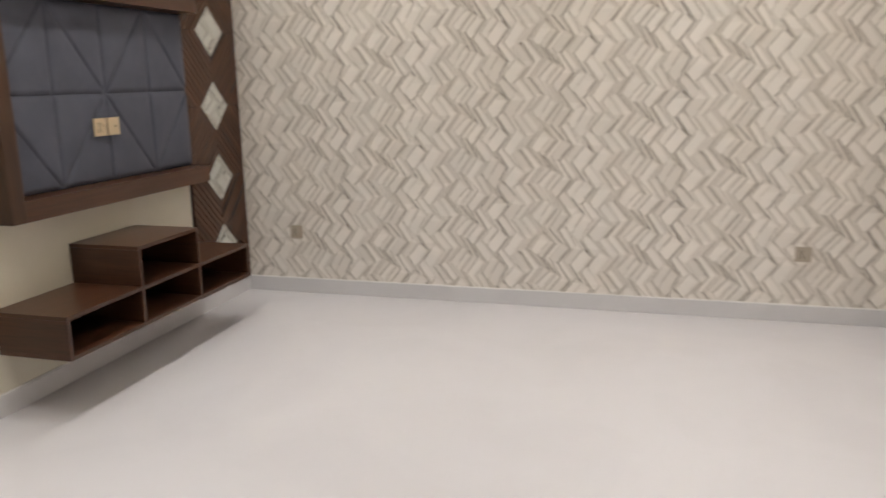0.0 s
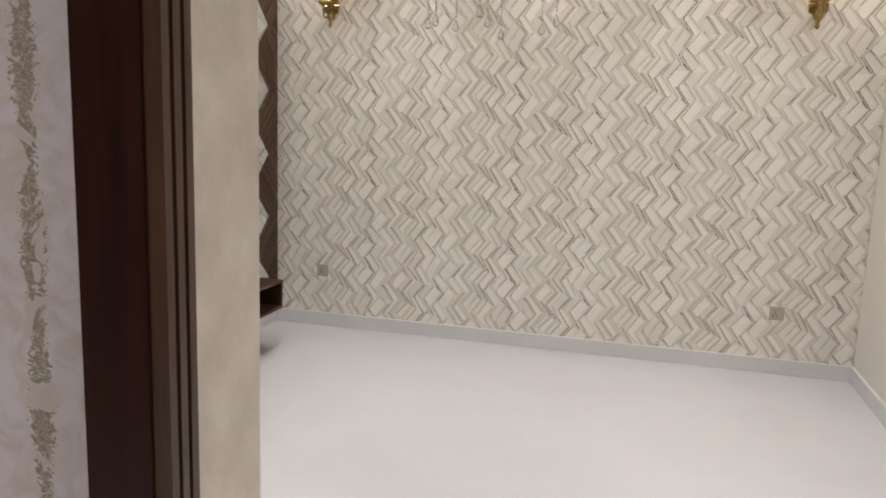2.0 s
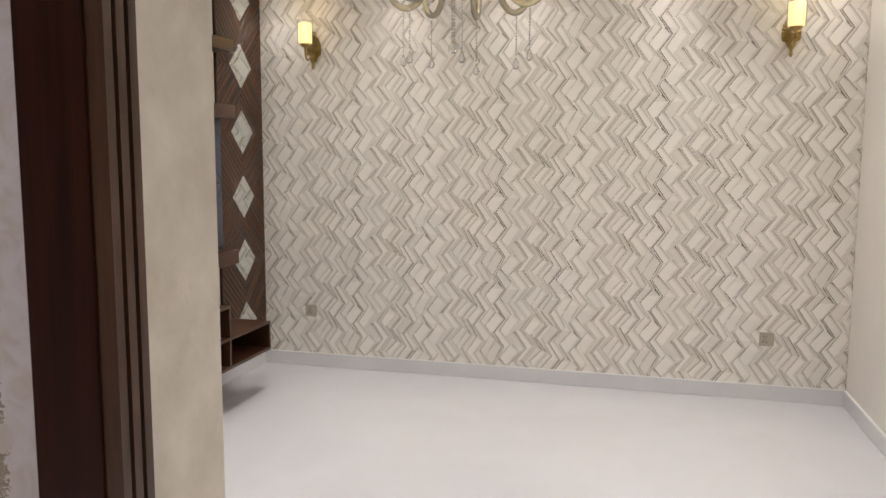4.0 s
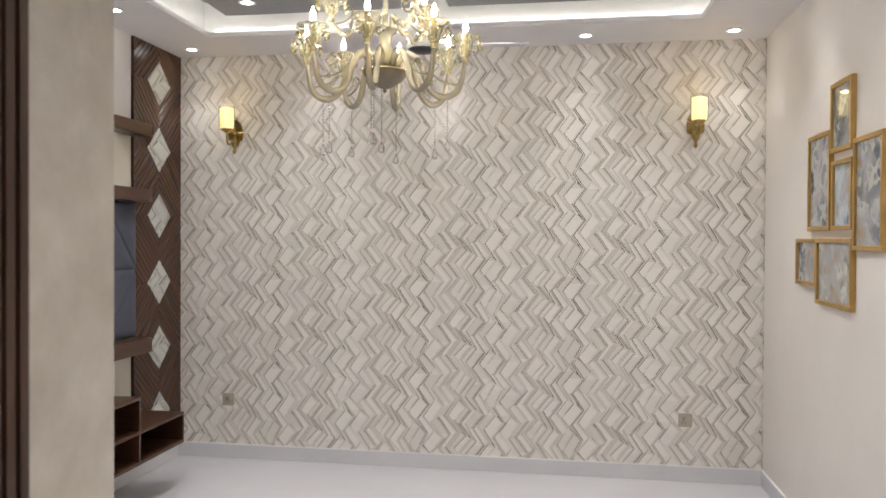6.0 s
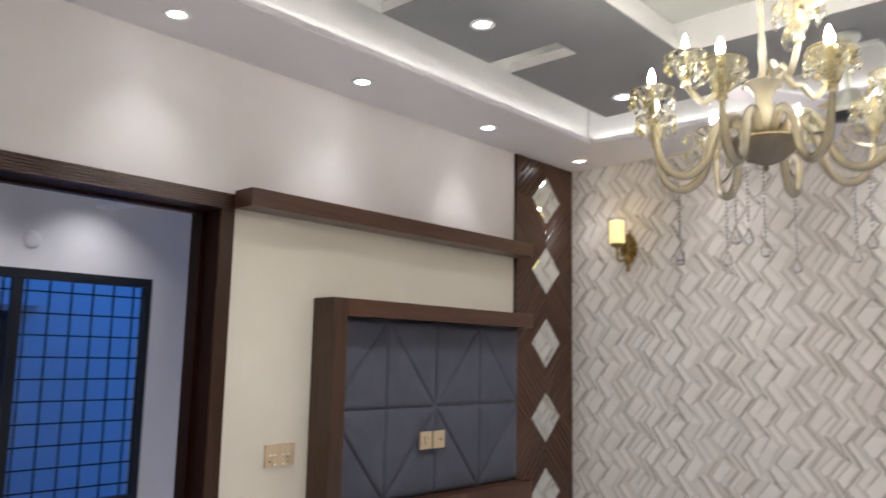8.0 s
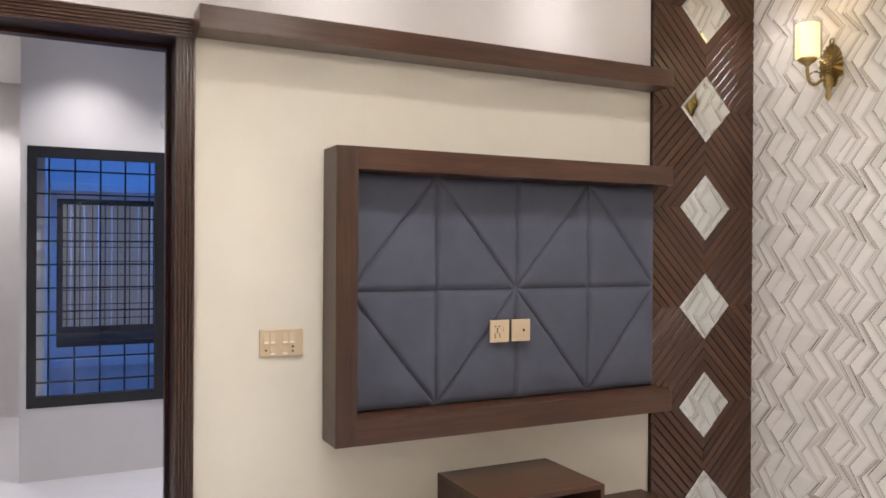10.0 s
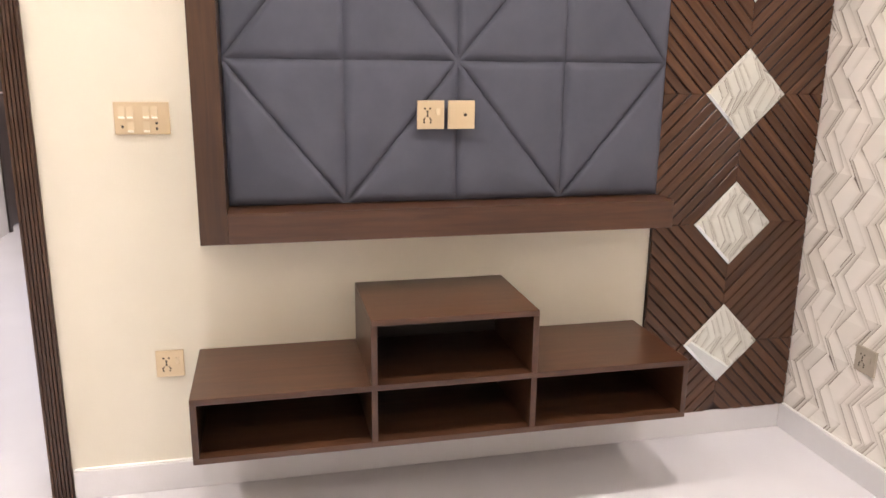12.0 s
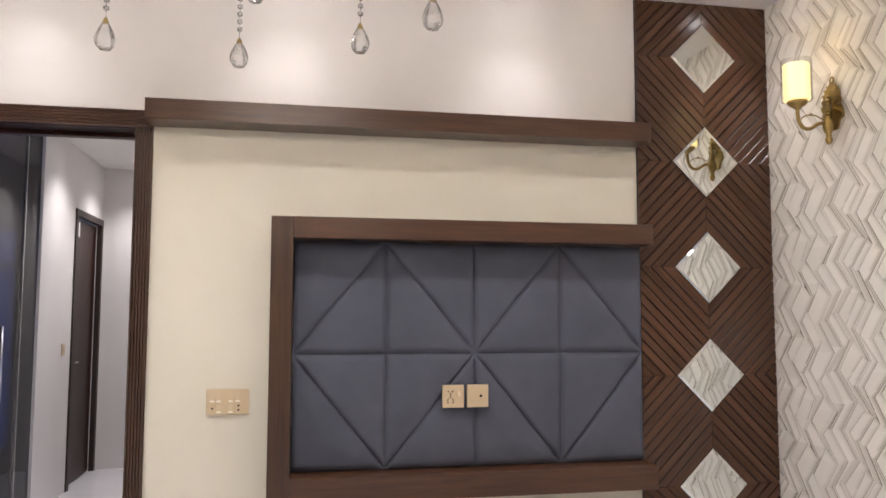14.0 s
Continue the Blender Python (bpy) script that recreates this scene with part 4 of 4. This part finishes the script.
def chandelier():
    ob = thing("chandelier", (CHX, CHY, 2.25), "champagne glass chandelier with candle bulbs and crystal drops", "chandelier")
    c = Vector((CHX, CHY, 0))
    bm = bmesh.new()
    lathe(bm, [(0.0, SZ - 0.001), (0.065, SZ - 0.002), (0.068, SZ - 0.02), (0.05, SZ - 0.04), (0.032, SZ - 0.055), (0.028, SZ - 0.085), (0.016, SZ - 0.10), (0.0, SZ - 0.105)], c, 20)
    part("canopy", bm, M_BRASS, ob)
    bm = bmesh.new()
    z = SZ - 0.10
    k = 0
    while z > 2.90:
        turn = Matrix.Rotation(radians(90 * (k % 2)), 3, "Z")
        loop = [c + turn @ Vector((0.009 * math.cos(a), 0, 0.02 * math.sin(a))) + Vector((0, 0, z - 0.014)) for a in [2 * math.pi * i / 10 for i in range(11)]]
        tube(bm, loop, 0.0025, 5)
        z -= 0.03
        k += 1
    part("chain", bm, M_GILT, ob)
    bm = bmesh.new()
    lathe(bm, [(0.006, 2.92), (0.006, 2.76), (0.014, 2.75), (0.006, 2.74), (0.006, 2.72)], c, 10)
    part("stem", bm, M_GILT, ob)
    bm = bmesh.new()
    lathe(bm, [(0.005, 2.73), (0.010, 2.71), (0.006, 2.69), (0.011, 2.655), (0.007, 2.62), (0.013, 2.55), (0.010, 2.50), (0.022, 2.45), (0.014, 2.40), (0.016, 2.36), (0.022, 2.288)], c, 18)
    part("glass_column", bm, M_AMBER, ob, "champagne glass column")
    bm = bmesh.new()
    lathe(bm, [(0.0, 2.194), (0.005, 2.197), (0.008, 2.204), (0.005, 2.211), (0.020, 2.215), (0.048, 2.225), (0.072, 2.243), (0.088, 2.264), (0.095, 2.281), (0.095, 2.287), (0.089, 2.289), (0.0, 2.285)], c, 28)
    part("bowl", bm, M_BOWL, ob, "smoked cream glass bowl with a gilt rim")
    bm = bmesh.new()
    lathe(bm, [(0.030, 2.286), (0.042, 2.310), (0.046, 2.335), (0.034, 2.37), (0.024, 2.40), (0.030, 2.43), (0.052, 2.455), (0.056, 2.458), (0.050, 2.457), (0.026, 2.435)], c, 24)
    part("glass_vase", bm, M_TUBE, ob, "flared champagne glass vase")
    bm = bmesh.new()
    tube(bm, [c + Vector((0.096 * math.cos(a), 0.096 * math.sin(a), 2.284)) for a in [2 * math.pi * i / 32 for i in range(33)]], 0.004, 6)
    part("bowl_rim", bm, M_GILT, ob)

    def arm(a, reach, z0, zdip, zcup, big):
        d = Vector((math.cos(a), math.sin(a), 0))

        def at(r, h):
            return c + d * r + Vector((0, 0, h))
        s = reach / 0.33
        pts = [at(0.05, z0), at(0.09 * s, z0 + 0.05), at(0.145 * s, z0 + 0.01), at(0.185 * s, zdip + 0.035), at(0.245 * s, zdip), at(0.305 * s, zdip + 0.04), at(reach, zcup - 0.015)]
        path = smooth_path(pts, 5)
        bm = bmesh.new()
        rad = 0.0135 if big else 0.010
        tube(bm, path, [rad] * (len(path) - 6) + [rad * 0.95, rad * 0.9, rad * 0.8, rad * 0.7, rad * 0.6, rad * 0.5], 10)
        part("glass_arm", bm, M_TUBE, ob, "cream glass arm")
        bm = bmesh.new()
        cl = smooth_path([at(reach * 0.93, zdip + 0.05), at(reach * 0.72, zdip + 0.065), at(reach * 0.60, zdip + 0.10), at(reach * 0.68, zdip + 0.125), at(reach * 0.72, zdip + 0.10)], 5)
        tube(bm, cl, 0.004, 6)
        bmesh.ops.create_uvsphere(bm, u_segments=8, v_segments=6, radius=0.011, matrix=Matrix.Translation(cl[-1]))
        part("scroll", bm, M_AMBER, ob)
        p = at(reach, 0)
        bm = bmesh.new()
        lathe(bm, [(0.006, zcup - 0.03), (0.016, zcup - 0.022), (0.012, zcup - 0.008), (0.018, zcup), (0.010, zcup + 0.008), (0.014, zcup + 0.02)], p, 12)
        part("socket_cup", bm, M_GILT, ob)
        # fluted bobeche
        bm = bmesh.new()
        prof = [(0.010, zcup - 0.012), (0.020, zcup + 0.004), (0.028, zcup + 0.030), (0.034, zcup + 0.055), (0.052, zcup + 0.070), (0.060, zcup + 0.073)]
        n = 20
        rings = [[bm.verts.new(p + Vector((r * (1 + (0.09 if i % 2 else -0.05)) * math.cos(2 * math.pi * i / n), r * (1 + (0.09 if i % 2 else -0.05)) * math.sin(2 * math.pi * i / n), h))) for i in range(n)] for r, h in prof]
        for q, w in zip(rings, rings[1:]):
            for i in range(n):
                bm.faces.new((q[i], q[(i + 1) % n], w[(i + 1) % n], w[i]))
        bmesh.ops.solidify(bm, geom=bm.faces[:], thickness=0.002)
        b = part("bobeche", bm, M_AMBER, ob, "fluted champagne glass drip pan")
        b.visible_shadow = False
        bm = bmesh.new()
        tube(bm, [p + Vector((0.061 * math.cos(t), 0.061 * math.sin(t), zcup + 0.073)) for t in [2 * math.pi * i / 20 for i in range(21)]], 0.0022, 5)
        part("gilt_edge", bm, M_GILT, b)
        bm = bmesh.new()
        lathe(bm, [(0.011, zcup + 0.02), (0.011, zcup + 0.082), (0.013, zcup + 0.084), (0.013, zcup + 0.094), (0.0, zcup + 0.095)], p, 12)
        part("candle_sleeve", bm, M_GILT, ob)
        bm = bmesh.new()
        lathe(bm, [(0.007, zcup + 0.0955), (0.010, zcup + 0.106), (0.0103, zcup + 0.113), (0.0075, zcup + 0.126), (0.0035, zcup + 0.137), (0.0, zcup + 0.145)], p, 12)
        part("candle_bulb", bm, M_BULB, ob, "lit candle bulb")
        # small crystals on the pan's edge
        for i in range(9):
            t = a + 2 * math.pi * (i + 0.5) / 9
            e = p + Vector((0.060 * math.cos(t), 0.060 * math.sin(t), zcup + 0.07))
            bm = bmesh.new()
            bmesh.ops.create_icosphere(bm, subdivisions=1, radius=0.007, matrix=Matrix.Translation(e - Vector((0, 0, 0.010))))
            lathe(bm, [(0.0, -0.052), (0.009, -0.042), (0.010, -0.036), (0.004, -0.024), (0.0, -0.019)], e, 6)
            part("pan_crystal", bm, M_GLINT if i % 4 else M_GILT, b)
        return at

    bead = bmesh.new()
    bmesh.ops.create_icosphere(bead, subdivisions=1, radius=0.0048)
    bead_mesh = bpy.data.meshes.new("crystal_bead")
    bead.to_mesh(bead_mesh)
    bead.free()
    bead_mesh.materials.append(M_CRYSTAL)

    def drop(p, length):
        bm = bmesh.new()
        tube(bm, [p, p - Vector((0, 0, length - 0.03))], 0.0004, 4)
        s = part("crystal_string", bm, M_CRYSTAL, ob, "string of clear crystal beads")
        z = 0.0
        while z < length - 0.05:
            piece("crystal_bead", bead_mesh, s, Matrix.Translation(p - Vector((0, 0, z + 0.007))))
            z += 0.0125
        bm = bmesh.new()
        lathe(bm, [(0.0, -length - 0.017), (0.008, -length - 0.015), (0.0135, -length - 0.008), (0.0150, -length), (0.0125, -length + 0.010), (0.0075, -length + 0.020), (0.0, -length + 0.030)], p, 9)
        for f in bm.faces:
            f.smooth = False
        part("crystal_teardrop", bm, M_TEAR, s)
        bm = bmesh.new()
        lathe(bm, [(0.0045, -length + 0.024), (0.0045, -length + 0.027), (0.002, -length + 0.032), (0.0, -length + 0.034)], p, 8)
        part("drop_cap", bm, M_BRASS, s)

    for k in range(8):
        a = radians(2 + 45 * k)
        if k != 7:
            drop(c + Vector((0.262 * math.cos(a), 0.262 * math.sin(a), 2.158)), 0.192 + 0.012 * (k % 3))
        arm(a, 0.335, 2.305, 2.172, 2.343, True)
    for turn in (-173, -47, 54):
        arm(radians(turn), 0.225, 2.45, 2.43, 2.518, False)
    drop(c + Vector((-0.02, 0.028, 2.218)), 0.252)
    drop(c + Vector((-0.025, -0.085, 2.250)), 0.262)


chandelier()


# ---------- ceiling fans ----------
M_FAN = paint("fan_olive_grey", (0.16, 0.155, 0.12), (0.20, 0.19, 0.15), 0.35, scale=6)
M_FANBODY = paint("fan_pale_enamel", (0.52, 0.54, 0.48), (0.58, 0.60, 0.54), 0.3, scale=8)


def ceiling_fan(x, y, z, turn, blade_material, top=GZ):
    ob = thing("ceiling_fan", (x, y, z), "three-bladed ceiling fan at rest on a short rod", "fan", "ceiling fans")
    c = (x, y, 0)
    bm = bmesh.new()
    lathe(bm, [(0.0, top - 0.0005), (0.05, top - 0.001), (0.055, top - 0.02), (0.03, top - 0.05), (0.012, top - 0.06)], c, 18)
    part("canopy", bm, M_FANBODY, ob)
    bm = bmesh.new()
    lathe(bm, [(0.009, top - 0.05), (0.009, z + 0.075)], c, 10)
    part("down_rod", bm, M_FANBODY, ob)
    bm = bmesh.new()
    lathe(bm, [(0.01, z + 0.085), (0.032, z + 0.082), (0.045, z + 0.06), (0.055, z + 0.03), (0.09, z + 0.005), (0.095, z - 0.012), (0.085, z - 0.02)], c, 24)
    part("motor_housing", bm, M_FANBODY, ob)
    bm = bmesh.new()
    lathe(bm, [(0.085, z - 0.0205), (0.075, z - 0.032), (0.03, z - 0.042), (0.0, z - 0.044)], c, 24)
    part("motor_cover", bm, M_BLACK, ob)
    for i in range(3):
        rot = Matrix.Translation((x, y, z)) @ Matrix.Rotation(radians(turn + 120 * i), 4, "Z")
        bm = bmesh.new()
        outline = [(0.16, -0.045), (0.30, -0.058), (0.50, -0.062), (0.565, -0.052), (0.58, -0.02), (0.575, 0.03), (0.54, 0.052), (0.30, 0.048), (0.16, 0.035)]
        prism(bm, outline, -0.003, 0.003, lambda a, b, d: rot @ Vector((a, b, d + b * 0.16)))
        part("blade", bm, blade_material, ob)
        bm = bmesh.new()
        prism(bm, [(0.07, -0.02), (0.18, -0.03), (0.22, -0.012), (0.22, 0.012), (0.18, 0.03), (0.07, 0.02)], 0.0035, 0.0075, lambda a, b, d: rot @ Vector((a, b, d + b * 0.16)))
        part("blade_bracket", bm, M_GILT, ob)


ceiling_fan(2.01, 3.93, 2.655, 3.0, M_BORDER)
ceiling_fan(2.09, 1.61, 2.60, 133.0, M_FAN)

# ---------- hall beyond the doorway ----------
WX = -3.0
HZ = 3.0
WY0, WY1, WZ0, WZ1 = 1.80, 3.60, 0.48, 2.20
structure("wall_hall_window", boxes((WX - 0.2, WX, 1.76, WY0, 0, HZ), (WX - 0.2, WX, WY1, 6.2, 0, HZ), (WX - 0.2, WX, WY0, WY1, 0, WZ0), (WX - 0.2, WX, WY0, WY1, WZ1, HZ)), M_HALL, "cool white hall wall round a wide window", "wall")
structure("wall_hall_far", boxes((WX, -0.22, 6.0, 6.2, 0, HZ), (-0.22 - 0.001, -0.22, FY, 6.2, 0, HZ)), M_HALL, "cool white wall closing the hall", "wall")
DX0, DX1, DH = -5.10, -4.27, 2.40
structure("wall_corridor", boxes((-5.4, DX0, 0.85, 1.03, 0, HZ), (DX1, -3.33, 0.85, 1.03, 0, HZ), (DX0, DX1, 0.85, 1.03, DH, HZ)), M_HALL, "cool white corridor wall with a doorway", "wall")
structure("wall_corridor_end", boxes((-5.4, -5.2, 1.03, 1.9, 0, HZ), (-5.2, WX - 0.2, 1.76, 1.9, 0, HZ)), M_HALL, "cool white end wall of the corridor", "wall")
structure("ceiling_hall", boxes((-5.4, -0.2205, -1.2, 1.9, HZ, HZ + 0.1), (WX - 0.2, -0.2205, 1.9, 6.2, HZ, HZ + 0.1)), M_WHITE, "plain white hall ceiling", "ceiling")
structure("wall_lobby", boxes((-5.4, -0.22, -1.2, -1.0, 0, HZ), (-5.6, -5.4, -1.2, 1.9, 0, HZ), (-0.2201, -0.2, -1.2, 0.6, 0, HZ)), M_HALL, "plain wall of the lobby behind the glass", "wall")

win = tagged(new("window_1"), "wide black window with a security grille, blue dusk outside", "window", kind="structure")
win.matrix_basis = Matrix.Translation((WX, 2.63, WZ0))
fy = 0.055
part("window_frame", boxes((WX - 0.06, WX + 0.004, WY0, WY1, WZ1 - 0.07, WZ1), (WX - 0.06, WX + 0.004, WY0, WY1, WZ0, WZ0 + 0.07), (WX - 0.06, WX + 0.004, WY0, WY0 + fy, WZ0 + 0.07, WZ1 - 0.07), (WX - 0.06, WX + 0.004, WY1 - fy, WY1, WZ0 + 0.07, WZ1 - 0.07)), M_BLACK, win)
part("mullion", boxes((WX - 0.055, WX, 2.585, 2.655, WZ0 + 0.07, WZ1 - 0.07)), M_BLACK, win)
for a, b in ((WY0 + fy, 2.585), (2.655, WY1 - fy)):
    pn = part("pane", boxes((WX - 0.032, WX - 0.026, a, b, WZ0 + 0.07, WZ1 - 0.07)), M_GLASS, win)
    pn.visible_shadow = False
gy = WY0 + fy + 0.07
while gy < WY1 - fy:
    part("grille_bar", boxes((WX - 0.115, WX - 0.103, gy - 0.006, gy + 0.006, WZ0 + 0.005, WZ1 - 0.005)), M_BLACK, win)
    gy += 0.158
gz = WZ0 + 0.15
while gz < WZ1 - 0.06:
    part("grille_bar", boxes((WX - 0.102, WX - 0.09, WY0 + 0.002, WY1 - 0.002, gz - 0.006, gz + 0.006)), M_BLACK, win)
    gz += 0.158

# neighbouring facade across the light well
fac = thing("neighbour_house", (-5.2, 3.6, -0.1), "pale rendered house wall across the gap at blue dusk", "house")
NX = -5.0
OY0, OY1, OZ0, OZ1, MY = 1.95, 3.28, 0.63, 1.97, 2.84
part("wall", boxes((NX - 0.2, NX, 1.905, OY0, -0.1, 6.0), (NX - 0.2, NX, OY1, 8.0, -0.1, 6.0), (NX - 0.2, NX, OY0, OY1, -0.1, OZ0), (NX - 0.2, NX, OY0, OY1, OZ1, 6.0)), M_OUT, fac)
part("ledge", boxes((NX, NX + 0.16, 1.91, 3.48, 2.03, 2.10), bevel=0.005), M_OUT, fac)
part("ledge", boxes((NX, NX + 0.10, 1.91, 3.38, 0.46, 0.53), bevel=0.005), M_OUT, fac)
nw = part("window", boxes((NX - 0.10, NX - 0.03, OY0, OY1, OZ0, OZ0 + 0.05), (NX - 0.10, NX - 0.03, OY0, OY1, OZ1 - 0.05, OZ1), (NX - 0.10, NX - 0.03, OY0, OY0 + 0.05, OZ0 + 0.05, OZ1 - 0.05), (NX - 0.10, NX + 0.01, OY1 - 0.06, OY1, OZ0 + 0.05, OZ1 - 0.05), (NX - 0.10, NX - 0.05, MY, MY + 0.05, OZ0 + 0.05, OZ1 - 0.05), (NX - 0.10, NX - 0.05, OY0 + 0.05, MY, 0.78, 0.81)), M_BLACK, fac)
part("pane", boxes((NX - 0.09, NX - 0.08, OY0 + 0.05, MY, 0.81, OZ1 - 0.05)), M_GLASS, nw)
part("pane", boxes((NX - 0.09, NX - 0.08, OY0 + 0.05, MY, OZ0 + 0.05, 0.78)), M_OUTDARK, nw)
part("pane", boxes((NX - 0.09, NX - 0.08, MY + 0.05, OY1 - 0.06, OZ0 + 0.05, OZ1 - 0.05)), M_OUTDARK, nw)
for k in range(12):
    part("grille_bar", boxes((NX - 0.028, NX - 0.020, 2.03 + 0.105 * k, 2.038 + 0.105 * k, OZ0 + 0.002, OZ1 - 0.002)), M_BLACK, nw)
for k in range(9):
    part("grille_bar", boxes((NX - 0.019, NX - 0.011, OY0 + 0.002, OY1 - 0.062, 0.75 + 0.13 * k, 0.758 + 0.13 * k)), M_BLACK, nw)
for k in range(8):
    part("blind_fold", boxes((NX - 0.135 + 0.008 * (k % 2), NX - 0.12 + 0.008 * (k % 2), 1.952 + 0.115 * k, 2.064 + 0.115 * k, 0.80, 1.93), bevel=0.003), M_BLIND, nw)
structure("ground", boxes((-60, WX - 0.21, 1.91, 60, -0.14, -0.1005)), M_OUT, "paved ground outside", "ground")

# corridor door
cd = tagged(new("door_3"), "dark mahogany door ajar in a grey-brown frame", "door", kind="structure")
cd.matrix_basis = Matrix.Translation((-4.7, 1.03, 0))
M_CASE = paint("dark_brown_casing", (0.020, 0.011, 0.009), (0.030, 0.017, 0.014), 0.5)
part("casing", boxes((DX1 - 0.002, DX1 + 0.06, 1.0, 1.045, 0, DH + 0.06), (DX0 - 0.06, DX0 + 0.002, 1.0, 1.045, 0, DH + 0.06), (DX0 + 0.002, DX1 - 0.002, 1.0, 1.045, DH, DH + 0.06)), M_CASE, cd)
leaf = part("door_leaf", boxes((DX0 + 0.01, DX1 - 0.02, 0.955, 0.995, 0.01, DH - 0.015), bevel=0.003), M_JAMB, cd)
part("door_handle", boxes((DX1 - 0.11, DX1 - 0.07, 0.9955, 1.003, 1.0, 1.16), (DX1 - 0.20, DX1 - 0.08, 1.025, 1.038, 1.085, 1.10), (DX1 - 0.096, DX1 - 0.084, 1.003, 1.026, 1.085, 1.10), bevel=0.002), M_CHROME, leaf)
part("door_closer", boxes((DX1 - 0.16, DX1 - 0.05, 0.9955, 1.015, 2.22, 2.36), bevel=0.004), M_TRIMW, leaf)
hs = plate("light_switch", "small grey switch plate on the corridor wall", "switch", 0.075, 0.10, [(0.0, 0.0, 0.02, 0.05)], [])
hs.matrix_basis = Matrix.Translation((-3.985, 1.0305, 1.225)) @ Matrix.Rotation(radians(90), 4, "Z")

# glass door of the lobby, flush with the corridor wall
gd = tagged(new("door_4"), "tinted frameless glass door with a chrome pull", "door", kind="structure")
gd.matrix_basis = Matrix.Translation((-2.7, 0.95, 0))
part("glass_leaf", boxes((-3.32, -2.36, 0.999, 1.011, 0.02, HZ - 0.02)), M_DARKGLASS, gd).visible_shadow = False
part("glass_leaf", boxes((-2.35, -1.36, 0.999, 1.011, 0.02, HZ - 0.02)), M_DARKGLASS, gd).visible_shadow = False
part("edge_channel", boxes((-2.99, -2.975, 0.988, 1.022, 0.0, HZ - 0.002), (-1.36, -1.34, 0.988, 1.022, 0.0, HZ - 0.002)), M_CHROME, gd)
bm = bmesh.new()
tube(bm, [(-2.56, 1.045, 0.95), (-2.56, 1.045, 1.45)], 0.011, 10)
tube(bm, [(-2.56, 1.045, 1.02), (-2.56, 1.010, 1.02)], 0.007, 8)
tube(bm, [(-2.56, 1.045, 1.38), (-2.56, 1.010, 1.38)], 0.007, 8)
part("pull_handle", bm, M_CHROME, gd)
structure("wall_glazing_side", boxes((-1.34, -0.22, 0.85, 1.03, 0, HZ)), M_HALL, "cool white wall beside the glass door", "wall")
lw = tagged(new("window_2"), "dark framed lobby window, blue dusk outside", "window", kind="structure")
lw.matrix_basis = Matrix.Translation((-5.4, 0.0, 0.1))
LWX = -5.398
part("window_frame", boxes((LWX, LWX + 0.05, -0.9, 0.74, 2.36, 2.46), (LWX, LWX + 0.05, -0.9, 0.74, 0.10, 0.20), (LWX, LWX + 0.05, -0.9, -0.82, 0.20, 2.36), (LWX, LWX + 0.05, 0.66, 0.74, 0.20, 2.36), (LWX, LWX + 0.05, 0.22, 0.29, 0.20, 2.36), (LWX, LWX + 0.04, -0.82, 0.66, 1.98, 2.03)), M_BLACK, lw)
M_DUSK = glow("dusk_pane", (0.016, 0.036, 0.14), 4.0)
part("pane", boxes((LWX + 0.002, LWX + 0.015, -0.82, 0.22, 0.20, 1.98)), M_DUSK, lw)
part("pane", boxes((LWX + 0.002, LWX + 0.015, 0.29, 0.66, 0.20, 1.98)), M_DUSK, lw)
part("pane", boxes((LWX + 0.002, LWX + 0.015, -0.82, 0.22, 2.03, 2.36)), M_DUSK, lw)
part("pane", boxes((LWX + 0.002, LWX + 0.015, 0.29, 0.66, 2.03, 2.36)), M_DUSK, lw)

# hall fittings
for x, y, w in ((-2.6, 2.15, 14), (-2.6, 3.05, 14), (-1.3, 2.1, 18), (-1.3, 3.6, 18), (-4.75, 1.42, 17), (-3.7, 1.42, 17)):
    downlight(x, y, HZ, w)
ceiling_fan(-1.81, 2.97, 2.595, 70.0, M_BORDER, HZ)
sd = thing("smoke_detector", (WX, 2.68, 2.41), "small round white cover plate on the hall wall", "cover plate")
bm = bmesh.new()
lathe(bm, [(0.0, 0.0), (0.062, 0.0), (0.064, 0.003), (0.060, 0.006), (0.030, 0.007), (0.0, 0.007)], (0, 0, 0), 24, Matrix.Rotation(radians(90), 3, "Y"))
bmesh.ops.translate(bm, verts=bm.verts, vec=(WX + 0.0005, 2.68, 2.41))
part("cover", bm, M_HALL, sd)
